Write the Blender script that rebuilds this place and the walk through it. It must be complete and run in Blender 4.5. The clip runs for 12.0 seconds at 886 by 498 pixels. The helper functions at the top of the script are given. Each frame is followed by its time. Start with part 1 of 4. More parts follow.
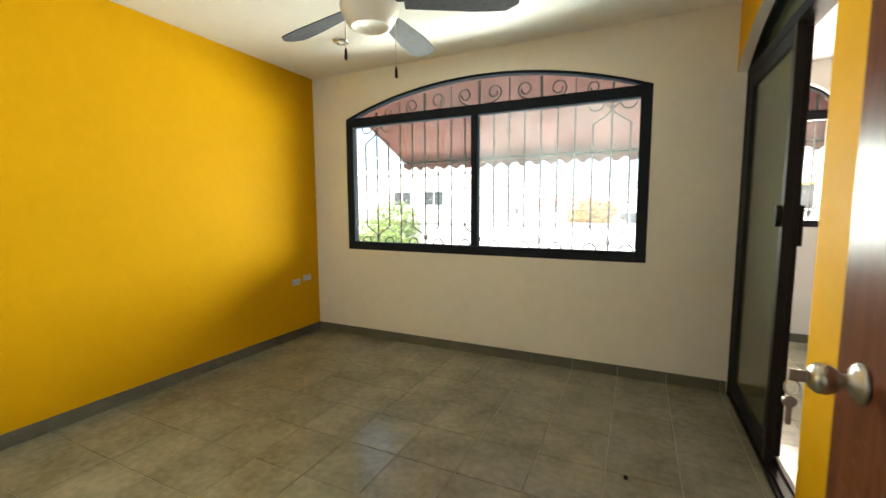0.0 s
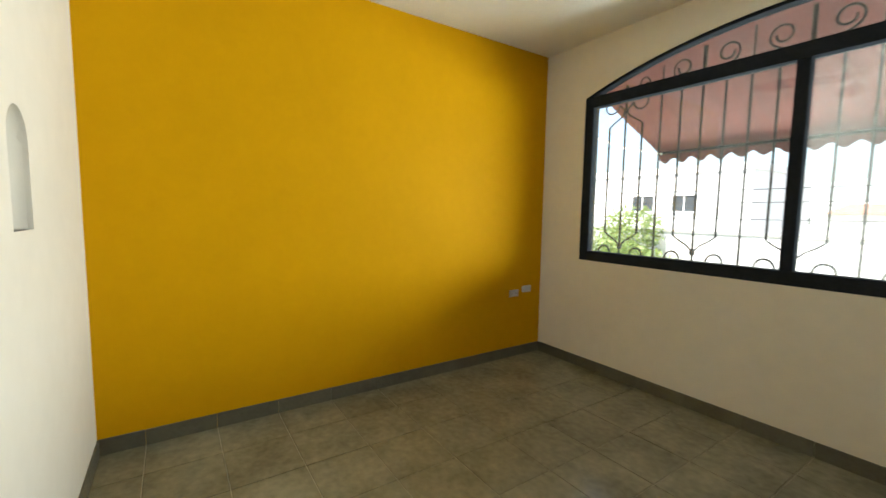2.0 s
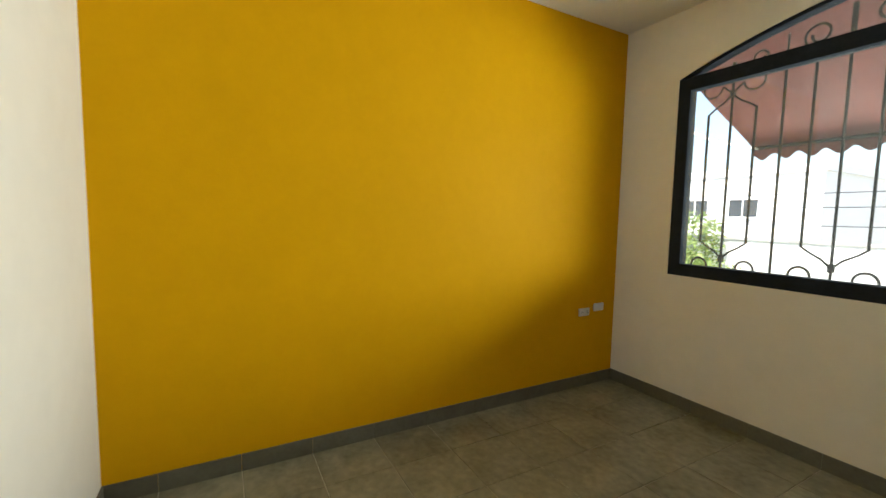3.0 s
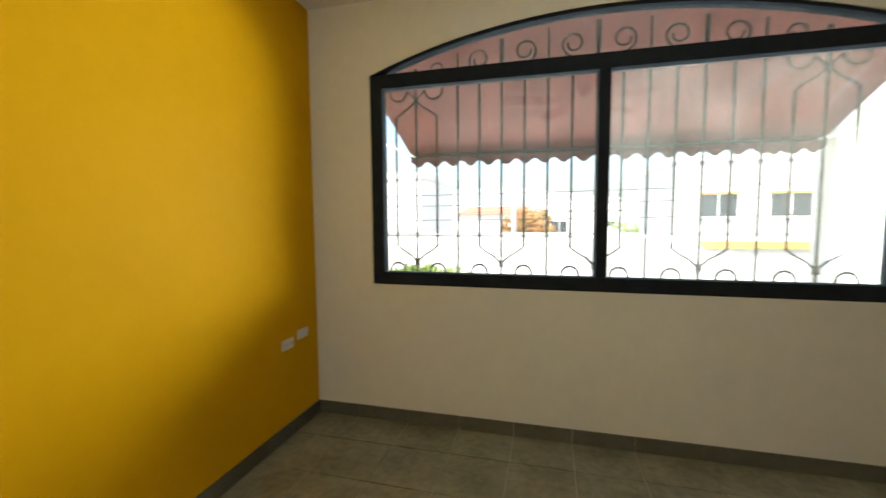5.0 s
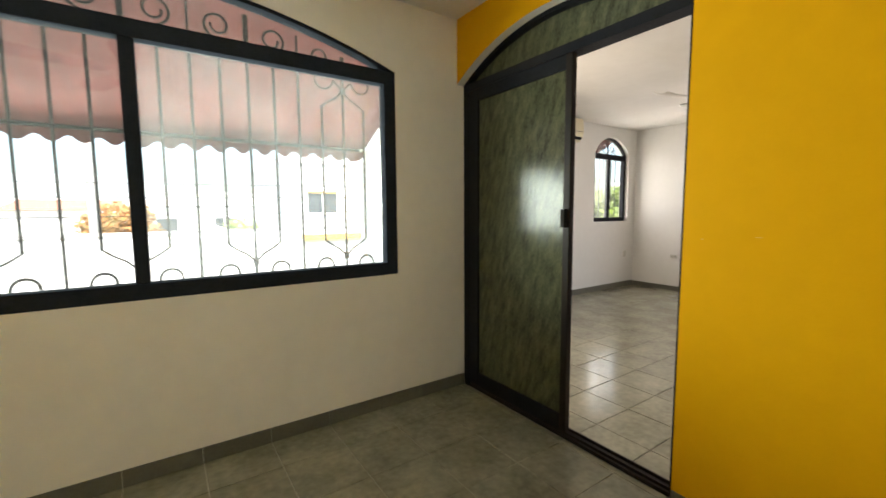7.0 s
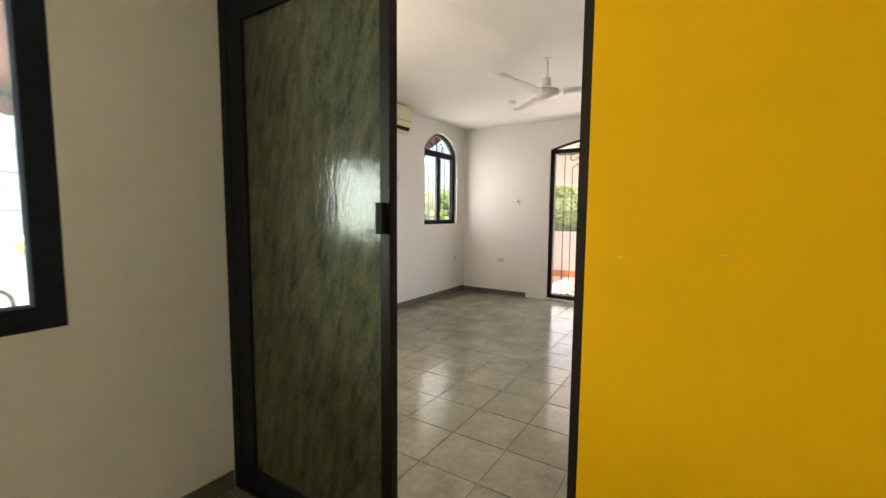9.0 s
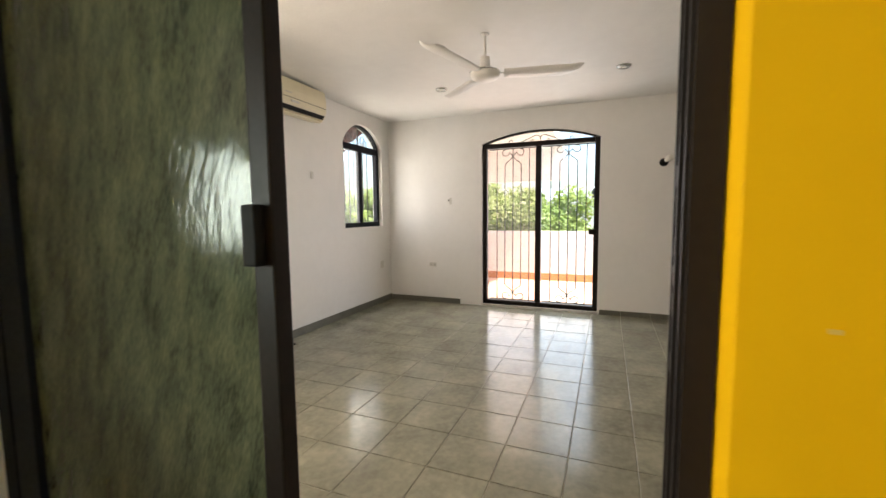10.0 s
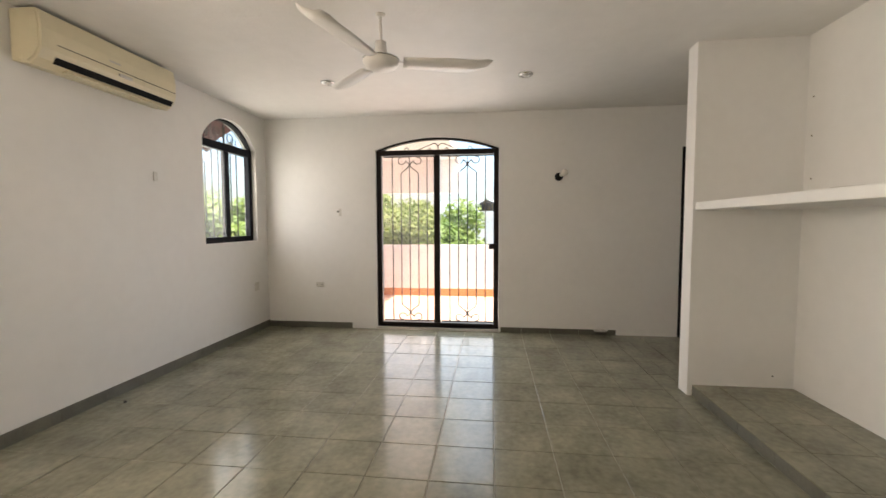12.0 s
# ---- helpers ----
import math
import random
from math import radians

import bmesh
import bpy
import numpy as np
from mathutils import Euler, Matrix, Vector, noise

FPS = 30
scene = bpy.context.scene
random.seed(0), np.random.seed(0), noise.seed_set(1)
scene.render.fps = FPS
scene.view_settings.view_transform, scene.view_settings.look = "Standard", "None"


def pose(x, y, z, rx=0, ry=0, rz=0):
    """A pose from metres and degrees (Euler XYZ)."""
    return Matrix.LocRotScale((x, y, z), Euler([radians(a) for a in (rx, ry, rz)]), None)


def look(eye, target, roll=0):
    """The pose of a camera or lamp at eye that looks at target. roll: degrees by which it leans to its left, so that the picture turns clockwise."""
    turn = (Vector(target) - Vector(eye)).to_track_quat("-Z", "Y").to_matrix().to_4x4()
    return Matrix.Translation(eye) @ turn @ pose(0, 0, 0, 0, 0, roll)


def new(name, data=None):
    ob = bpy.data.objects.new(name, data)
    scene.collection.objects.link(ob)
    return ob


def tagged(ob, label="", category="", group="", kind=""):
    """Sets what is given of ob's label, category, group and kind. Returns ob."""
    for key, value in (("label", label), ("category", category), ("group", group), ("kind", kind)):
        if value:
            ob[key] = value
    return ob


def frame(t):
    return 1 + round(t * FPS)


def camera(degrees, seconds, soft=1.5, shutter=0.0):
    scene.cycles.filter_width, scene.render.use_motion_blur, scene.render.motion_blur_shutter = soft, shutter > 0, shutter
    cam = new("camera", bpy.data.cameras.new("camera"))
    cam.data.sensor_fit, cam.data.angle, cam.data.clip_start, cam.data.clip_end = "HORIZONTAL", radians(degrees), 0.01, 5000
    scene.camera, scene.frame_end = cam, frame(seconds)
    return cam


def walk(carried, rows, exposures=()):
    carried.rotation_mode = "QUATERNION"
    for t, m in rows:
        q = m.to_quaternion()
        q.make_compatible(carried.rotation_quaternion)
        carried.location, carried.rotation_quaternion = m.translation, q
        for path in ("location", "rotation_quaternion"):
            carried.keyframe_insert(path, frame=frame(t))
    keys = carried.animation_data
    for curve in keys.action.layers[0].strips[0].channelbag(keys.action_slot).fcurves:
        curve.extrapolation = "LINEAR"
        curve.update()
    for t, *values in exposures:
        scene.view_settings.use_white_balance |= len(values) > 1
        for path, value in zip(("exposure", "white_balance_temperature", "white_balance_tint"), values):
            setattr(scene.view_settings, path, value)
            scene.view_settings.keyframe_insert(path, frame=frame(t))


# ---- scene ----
cam = camera(94.5, 12.0, 1.5, 0.3)
PATH = [
    (0, (-0.221, 0.338, 1.252), (-1.076, 2.135, 1.054), -0.2),
    (0.5, (-0.266, 0.502, 1.264), (-1.311, 2.197, 1.074), -0.2),
    (1, (-0.351, 0.632, 1.264), (-1.618, 2.166, 1.067), 0.2),
    (1.5, (-0.517, 0.752, 1.229), (-1.999, 2.082, 1.04), 0.7),
    (2, (-0.678, 0.883, 1.215), (-2.34, 1.981, 1.035), 0.9),
    (2.5, (-0.898, 0.95, 1.217), (-2.655, 1.889, 1.046), 1.2),
    (2.7, (-0.979, 0.968, 1.21), (-2.749, 1.884, 1.046), 1.2),
    (4.3, (-1.76, 1.128, 1.241), (-2.941, 2.735, 1.087), 0.2),
    (4.5, (-1.761, 1.184, 1.253), (-2.778, 2.899, 1.095), -0.0),
    (5, (-1.738, 1.268, 1.263), (-2.245, 3.196, 1.107), -0.4),
    (5.5, (-1.629, 1.311, 1.234), (-1.617, 3.306, 1.098), -0.9),
    (6, (-1.507, 1.294, 1.256), (-1.021, 3.227, 1.092), -1.0),
    (6.5, (-1.45, 1.278, 1.258), (-0.585, 3.072, 1.081), -0.7),
    (7, (-1.391, 1.273, 1.255), (-0.264, 2.915, 1.069), -0.4),
    (7.5, (-1.233, 1.349, 1.247), (0.082, 2.844, 1.056), -0.1),
    (7.7, (-1.159, 1.4, 1.239), (0.222, 2.834, 1.052), -0.1),
    (9.3, (-0.461, 1.935, 1.229), (1.266, 2.927, 1.044), 0.5),
    (9.5, (-0.362, 1.982, 1.242), (1.395, 2.917, 1.048), 0.4),
    (10, (-0.128, 2.181, 1.244), (1.72, 2.924, 1.068), -0.6),
    (10.5, (0.085, 2.263, 1.239), (1.974, 2.906, 1.101), -0.8),
    (11, (0.204, 2.285, 1.256), (2.114, 2.864, 1.133), -0.3),
    (11.5, (0.285, 2.325, 1.252), (2.232, 2.764, 1.135), -0.2),
    (12, (0.345, 2.358, 1.258), (2.327, 2.594, 1.136), -0.2),
]
walk(cam, [(t, look(eye, target, roll)) for t, eye, target, roll in PATH],
     exposures=[(0.0, 2.56), (1.0, 2.3), (2.0, 2.12), (2.7, 2.0), (4.5, 2.08), (5.0, 2.02), (5.5, 2.48), (7.5, 2.35), (9.5, 2.3), (10.0, 2.33), (10.5, 2.45), (11.0, 2.25), (11.5, 2.08), (12.0, 2.15)])

# ---------------------------------------------------------------- light
world = bpy.data.worlds.new("sky")
scene.world = world
world.use_nodes = True
wn = world.node_tree
sky = wn.nodes.new("ShaderNodeTexSky")
sky.sky_type, sky.sun_disc = "NISHITA", False
SUN_UP, SUN_TURN = radians(64), radians(186)
sky.sun_elevation, sky.sun_rotation = SUN_UP, SUN_TURN
sky.dust_density, sky.air_density = 3.5, 1.0
wn.links.new(sky.outputs[0], wn.nodes["Background"].inputs[0])
wn.nodes["Background"].inputs[1].default_value = 0.13
sun = new("sun", bpy.data.lights.new("sun", "SUN"))
sun.data.energy, sun.data.angle, sun.data.color = 3.3, radians(0.6), (1.0, 0.95, 0.87)
sd = Vector((math.sin(SUN_TURN) * math.cos(SUN_UP), math.cos(SUN_TURN) * math.cos(SUN_UP), math.sin(SUN_UP)))
sun.matrix_world = look(sd * 40, (0, 0, 0))


def opening_light(name, eye, target, w, h, power, col):
    """The sky's and the sunlit ground's light in the opening of a window."""
    l = new(name, bpy.data.lights.new(name, "AREA"))
    l.data.shape, l.data.size, l.data.size_y, l.data.energy, l.data.color = "RECTANGLE", w, h, power, col
    l.matrix_world = look(eye, target)


# the bright strip of sky and street below the edge of the awning
opening_light("window_daylight", (-1.40, 5.02, 1.36), (-1.40, 0, 1.20), 3.3, 0.70, 54.0, (0.90, 0.97, 0.86))
opening_light("terrace_daylight", (5.29, 3.0, 1.08), (0, 3.0, 1.0), 1.4, 2.0, 7.0, (0.93, 0.95, 1.0))
opening_light("small_window_daylight", (4.43, 5.29, 1.6), (4.43, 0, 1.5), 0.8, 1.0, 5.0, (1.0, 0.90, 0.81))
# twin window's lamp, overdriven and warm, added to fill the large room
opening_light("small_window_daylight", (0.97, 5.29, 1.6), (0.97, 0, 1.5), 0.66, 1.0, 24.0, (1.0, 0.83, 0.67))


# ---------------------------------------------------------------- materials
def mat(name, col, rough=0.6, metal=0.0, var=0.12, scale=6.0, bump=0.0, bscale=60.0, stain=None, coat=0.0, rnd=0.0, spec=0.5, stretch=(1, 1, 1), trans=0.0, lean=0.0):
    m = bpy.data.materials.new(name)
    m.use_nodes = True
    t = m.node_tree
    b = t.nodes["Principled BSDF"]
    b.inputs["Roughness"].default_value, b.inputs["Metallic"].default_value = rough, metal
    b.inputs["Specular IOR Level"].default_value = spec
    b.inputs["Coat Weight"].default_value = coat
    N, L = t.nodes.new, t.links.new
    mp = N("ShaderNodeMapping")
    geo = N("ShaderNodeNewGeometry")
    L(geo.outputs["Position"], mp.inputs[0])
    mp.vector_type = "TEXTURE"
    mp.inputs["Scale"].default_value = tuple(1 / k for k in stretch)
    mp.inputs["Rotation"].default_value = (radians(lean), 0, 0)
    n1 = N("ShaderNodeTexNoise")
    n1.inputs["Scale"].default_value, n1.inputs["Detail"].default_value, n1.inputs["Roughness"].default_value = scale, 6, 0.6
    L(mp.outputs[0], n1.inputs[0])
    n2 = N("ShaderNodeTexNoise")
    n2.inputs["Scale"].default_value, n2.inputs["Detail"].default_value = scale * 7.3, 4
    L(mp.outputs[0], n2.inputs[0])
    dark = tuple(c * (1 - var) for c in col) if stain is None else stain
    ramp = N("ShaderNodeMix")
    ramp.data_type = "RGBA"
    mr = N("ShaderNodeMapRange")
    mr.inputs[1].default_value, mr.inputs[2].default_value = 0.35, 0.65
    ad = N("ShaderNodeMath")
    ad.operation = "MULTIPLY_ADD"
    L(n2.outputs[0], ad.inputs[0])
    ad.inputs[1].default_value = 0.35
    sc = N("ShaderNodeMath")
    sc.operation = "MULTIPLY"
    L(n1.outputs[0], sc.inputs[0])
    sc.inputs[1].default_value = 0.65
    L(sc.outputs[0], ad.inputs[2])
    L(ad.outputs[0], mr.inputs[0])
    L(mr.outputs[0], ramp.inputs[0])
    ramp.inputs[6].default_value, ramp.inputs[7].default_value = (*dark, 1), (*col, 1)
    out = ramp.outputs[2]
    if rnd:
        oi = N("ShaderNodeObjectInfo")
        hs = N("ShaderNodeHueSaturation")
        mv = N("ShaderNodeMapRange")
        mv.inputs[3].default_value, mv.inputs[4].default_value = 1 - rnd, 1 + rnd
        L(oi.outputs["Random"], mv.inputs[0])
        L(mv.outputs[0], hs.inputs["Value"])
        L(out, hs.inputs["Color"])
        out = hs.outputs[0]
    L(out, b.inputs["Base Color"])
    if rough > 0.05 and metal < 0.5:
        rr = N("ShaderNodeMapRange")
        rr.inputs[3].default_value, rr.inputs[4].default_value = rough * 1.2, rough * 0.85
        L(n2.outputs[0], rr.inputs[0])
        L(rr.outputs[0], b.inputs["Roughness"])
    if bump:
        bn = N("ShaderNodeTexNoise")
        bn.inputs["Scale"].default_value, bn.inputs["Detail"].default_value = bscale, 5
        L(mp.outputs[0], bn.inputs[0])
        bp = N("ShaderNodeBump")
        bp.inputs["Strength"].default_value, bp.inputs["Distance"].default_value = bump, 0.01
        L(bn.outputs[0], bp.inputs["Height"])
        L(bp.outputs[0], b.inputs["Normal"])
    if trans:
        tr = N("ShaderNodeBsdfTranslucent")
        L(out, tr.inputs[0])
        mx = N("ShaderNodeMixShader")
        mx.inputs[0].default_value = trans
        L(b.outputs[0], mx.inputs[1])
        L(tr.outputs[0], mx.inputs[2])
        L(mx.outputs[0], t.nodes["Material Output"].inputs[0])
    return m


def glass_mat(name, dust, col=(0.85, 0.88, 0.88), tint=(0.93, 0.95, 0.94)):
    """Clear pane with a film of dust."""
    m = bpy.data.materials.new(name)
    m.use_nodes = True
    t = m.node_tree
    N, L = t.nodes.new, t.links.new
    t.nodes.remove(t.nodes["Principled BSDF"])
    tp, gl, df, tl = N("ShaderNodeBsdfTransparent"), N("ShaderNodeBsdfGlossy"), N("ShaderNodeBsdfDiffuse"), N("ShaderNodeBsdfTranslucent")
    gl.inputs["Roughness"].default_value = 0.02
    tp.inputs[0].default_value = (*tint, 1)
    df.inputs[0].default_value = tl.inputs[0].default_value = (*col, 1)
    lw, pw, fr = N("ShaderNodeLayerWeight"), N("ShaderNodeMath"), N("ShaderNodeMath")
    pw.operation, pw.inputs[1].default_value = "POWER", 4.0
    fr.operation, fr.inputs[1].default_value, fr.inputs[2].default_value = "MULTIPLY_ADD", 0.35, 0.03
    L(lw.outputs["Facing"], pw.inputs[0])
    L(pw.outputs[0], fr.inputs[0])
    d2, m1, m2 = N("ShaderNodeMixShader"), N("ShaderNodeMixShader"), N("ShaderNodeMixShader")
    L(df.outputs[0], d2.inputs[1])
    L(tl.outputs[0], d2.inputs[2])
    geo, nz, mr = N("ShaderNodeNewGeometry"), N("ShaderNodeTexNoise"), N("ShaderNodeMapRange")
    nz.inputs["Scale"].default_value, nz.inputs["Detail"].default_value = 3.0, 5
    L(geo.outputs["Position"], nz.inputs[0])
    L(nz.outputs[0], mr.inputs[0])
    mr.inputs[1].default_value, mr.inputs[2].default_value = 0.3, 0.7
    mr.inputs[3].default_value, mr.inputs[4].default_value = dust * 0.6, dust * 1.4
    L(mr.outputs[0], m1.inputs[0])
    L(tp.outputs[0], m1.inputs[1])
    L(d2.outputs[0], m1.inputs[2])
    L(fr.outputs[0], m2.inputs[0])
    L(m1.outputs[0], m2.inputs[1])
    L(gl.outputs[0], m2.inputs[2])
    L(m2.outputs[0], t.nodes["Material Output"].inputs[0])
    return m


YELLOW = mat("yellow_paint", (0.675, 0.350, 0.003), 0.6, spec=0.05, var=0.07, scale=2.0, bump=0.05, bscale=90)
WHITE = mat("white_paint", (0.80, 0.785, 0.755), 0.55, var=0.05, scale=1.7, bump=0.05, bscale=80)
CREAM = mat("cream_paint", (0.80, 0.755, 0.665), 0.5, spec=0.3, var=0.08, scale=1.5, bump=0.05, bscale=80)
CEIL = mat("ceiling_paint", (0.80, 0.785, 0.75), 0.6, var=0.06, scale=1.2, bump=0.2, bscale=40)
TILE = mat("grey_floor_tile", (0.295, 0.285, 0.21), 0.17, spec=0.38, stain=(0.155, 0.15, 0.107), scale=3.5, bump=0.07, bscale=24, rnd=0.05)
GROUT = mat("grout", (0.45, 0.43, 0.35), 0.9, var=0.3, scale=30)
BASE = mat("baseboard_tile", (0.135, 0.13, 0.098), 0.35, var=0.3, scale=8, bump=0.1, bscale=40, rnd=0.1)
BLACK = mat("dark_anodised_aluminium", (0.011, 0.012, 0.017), 0.55, var=0.3, scale=12, spec=0.12)
BROWN = mat("dark_bronze_aluminium", (0.018, 0.013, 0.011), 0.45, var=0.3, scale=12, spec=0.15)
IRON = mat("black_wrought_iron", (0.036, 0.033, 0.032), 0.7, var=0.3, scale=20, spec=0.0)
GREEN = mat("green_marbled_film", (0.118, 0.126, 0.073), 0.11, spec=0.32, stain=(0.030, 0.036, 0.023), scale=24.0, stretch=(1, 1.0, 0.33), bump=0.16, bscale=48, lean=16)
# black aluminium; the window's veiling glare is mixed in as a blue lift
FRAME = mat("glare_lifted_black_aluminium", (0.026, 0.031, 0.041), 0.7, var=0.3, scale=12, spec=0.0)
GLASS = glass_mat("dusty_window_glass", 0.013)
GLASS2 = glass_mat("dusty_double_pane", 0.055)
CLEAR = glass_mat("clear_glass", 0.008)
TINTED = glass_mat("pale_bronze_glass", 0.03, (0.85, 0.80, 0.77), (0.93, 0.87, 0.83))
CANVAS = mat("faded_red_canvas", (0.155, 0.042, 0.036), 0.85, stain=(0.085, 0.026, 0.024), scale=2.2, stretch=(4, 0.6, 0.6), bump=0.4, bscale=8, trans=0.05)
WOOD = mat("varnished_brown_wood", (0.16, 0.050, 0.020), 0.25, spec=0.12, stain=(0.085, 0.024, 0.010), scale=5, stretch=(6, 6, 0.5), bump=0.05, bscale=30)
STEEL = mat("brushed_steel", (0.62, 0.58, 0.52), 0.28, 1.0, var=0.1, scale=30)
BLADE = mat("dark_fan_blade", (0.062, 0.066, 0.078), 0.6, spec=0.15, var=0.35, scale=6, stretch=(1, 1, 1))
CHROME = mat("dull_chrome", (0.7, 0.7, 0.7), 0.2, 1.0, var=0.05)
PLASTIC = mat("white_plastic", (0.62, 0.60, 0.55), 0.35, var=0.04, scale=5)
IVORY = mat("yellowed_ivory_plastic", (0.74, 0.67, 0.47), 0.38, var=0.06, scale=3)
FANWHITE = mat("white_enamel", (0.78, 0.76, 0.72), 0.3, var=0.06, scale=8)
DARK = mat("black_plastic", (0.013, 0.012, 0.011), 0.6, var=0.2, spec=0.1)
LAMPGLASS = mat("frosted_lamp_glass", (0.78, 0.74, 0.66), 0.25, var=0.03)
PLASTER = mat("raw_plaster", (0.66, 0.63, 0.58), 0.9, var=0.2, scale=9, bump=0.5, bscale=40)
STUCCO = mat("exterior_white_stucco", (0.80, 0.79, 0.77), 0.8, var=0.08, scale=1.0, bump=0.2, bscale=60)
ORANGE = mat("terracotta_skirting", (0.62, 0.25, 0.09), 0.6, var=0.15, scale=7)
TERRAFLOOR = mat("terrace_floor", (0.62, 0.43, 0.33), 0.6, var=0.12, scale=3)
CONCRETE = mat("concrete", (0.42, 0.41, 0.39), 0.85, var=0.25, scale=1.5, bump=0.3, bscale=30)
EARTH = mat("dry_ground", (0.33, 0.30, 0.24), 0.95, stain=(0.20, 0.20, 0.12), scale=0.15, bump=0.3, bscale=5)
LEAF = mat("green_leaf", (0.25, 0.33, 0.07), 0.5, stain=(0.09, 0.15, 0.03), scale=1.2, trans=0.35)
LEAF2 = mat("yellow_green_leaf", (0.26, 0.32, 0.05), 0.5, stain=(0.10, 0.18, 0.03), scale=1.2, trans=0.35)
FLOWER = mat("orange_blossom", (0.55, 0.20, 0.05), 0.6, stain=(0.16, 0.17, 0.05), scale=1.0, trans=0.3)
BARK = mat("bark", (0.17, 0.13, 0.09), 0.9, var=0.4, scale=6, bump=0.6, bscale=20)
YTRIM = mat("yellow_ochre_trim", (0.66, 0.40, 0.08), 0.8, var=0.15, scale=2)
WINDARK = mat("dark_house_glass", (0.05, 0.06, 0.07), 0.15, var=0.2)
ROOFRED = mat("red_roof_tile", (0.38, 0.16, 0.10), 0.85, var=0.3, scale=3, bump=0.4, bscale=8)
HILL = mat("hazy_hill", (0.30, 0.33, 0.34), 0.95, var=0.2, scale=0.01)


# ---------------------------------------------------------------- mesh helpers
def part(name, bm, material, parent=None, label="", smooth=False):
    me = bpy.data.meshes.new(name)
    bmesh.ops.recalc_face_normals(bm, faces=bm.faces)
    bm.to_mesh(me)
    bm.free()
    for m in (material if isinstance(material, (list, tuple)) else [material]):
        me.materials.append(m)
    if smooth:
        me.shade_smooth()
    ob = new(name, me)
    if parent is not None:
        ob.parent = parent
    if label:
        ob["label"] = label
    return ob


def thing(name, label, category, at=(0, 0, 0), rz=0, group="", kind=""):
    e = new(name)
    e.empty_display_size = 0.1
    e.matrix_basis = pose(*at, 0, 0, rz)
    return tagged(e, label, category, group, kind)


def box(bm, x0, x1, y0, y1, z0, z1, bev=0.0):
    r = bmesh.ops.create_cube(bm, size=1)
    for v in r["verts"]:
        v.co = Vector(((x0 + x1) / 2 + v.co.x * (x1 - x0), (y0 + y1) / 2 + v.co.y * (y1 - y0), (z0 + z1) / 2 + v.co.z * (z1 - z0)))
    if bev:
        es = list({e for v in r["verts"] for e in v.link_edges})
        bmesh.ops.bevel(bm, geom=es, offset=bev, segments=2, affect="EDGES", profile=0.6)
    return bm


def B(x0, x1, y0, y1, z0, z1, bev=0.0):
    return box(bmesh.new(), x0, x1, y0, y1, z0, z1, bev)


def tube(bm, pts, r, sides=6):
    pts = [Vector(p) for p in pts]
    rings = []
    for i, p in enumerate(pts):
        d = (pts[min(i + 1, len(pts) - 1)] - pts[max(i - 1, 0)]).normalized()
        a = d.orthogonal().normalized() if i == 0 else (rings_a - d * rings_a.dot(d)).normalized()
        rings_a = a
        b = d.cross(a)
        rings.append([bm.verts.new(p + r * (math.cos(k * math.tau / sides) * a + math.sin(k * math.tau / sides) * b)) for k in range(sides)])
    for u, v in zip(rings, rings[1:]):
        for k in range(sides):
            bm.faces.new((u[k], u[(k + 1) % sides], v[(k + 1) % sides], v[k]))
    bm.faces.new(rings[0][::-1])
    bm.faces.new(rings[-1])
    return bm


def lathe(bm, prof, at=(0, 0, 0), n=28, axis="z"):
    rings = []
    for r, h in prof:
        ring = []
        for k in range(n):
            a = k * math.tau / n
            c = (r * math.cos(a), r * math.sin(a), h)
            if axis == "x":
                c = (h, r * math.cos(a), r * math.sin(a))
            if axis == "y":
                c = (r * math.cos(a), h, r * math.sin(a))
            ring.append(bm.verts.new(Vector(at) + Vector(c)))
        rings.append(ring)
    for u, v in zip(rings, rings[1:]):
        for k in range(n):
            bm.faces.new((u[k], u[(k + 1) % n], v[(k + 1) % n], v[k]))
    bm.faces.new(rings[0][::-1])
    bm.faces.new(rings[-1])
    return bm


def arch_z(u, u0, u1, zs, rise):
    """Height of a segmental arch at u."""
    if rise <= 0:
        return zs
    h = (u1 - u0) / 2
    c = (u0 + u1) / 2
    R = (h * h + rise * rise) / (2 * rise)
    return zs + rise - R + math.sqrt(max(R * R - (u - c) ** 2, 0))


def hexa(bm, P):
    v = [bm.verts.new(p) for p in P]
    for f in ((0, 1, 2, 3), (7, 6, 5, 4), (0, 4, 5, 1), (1, 5, 6, 2), (2, 6, 7, 3), (3, 7, 4, 0)):
        bm.faces.new([v[i] for i in f])


def slab(bm, axis, a, b, w0, w1, za, zb):
    """A prism between u=a and u=b whose lower and upper edges are za=(lo,hi) and zb; w is the thickness range."""
    def P(u, w, z):
        return (u, w, z) if axis == "x" else (w, u, z)
    hexa(bm, [P(a, w0, za[0]), P(b, w0, zb[0]), P(b, w0, zb[1]), P(a, w0, za[1]), P(a, w1, za[0]), P(b, w1, zb[0]), P(b, w1, zb[1]), P(a, w1, za[1])])


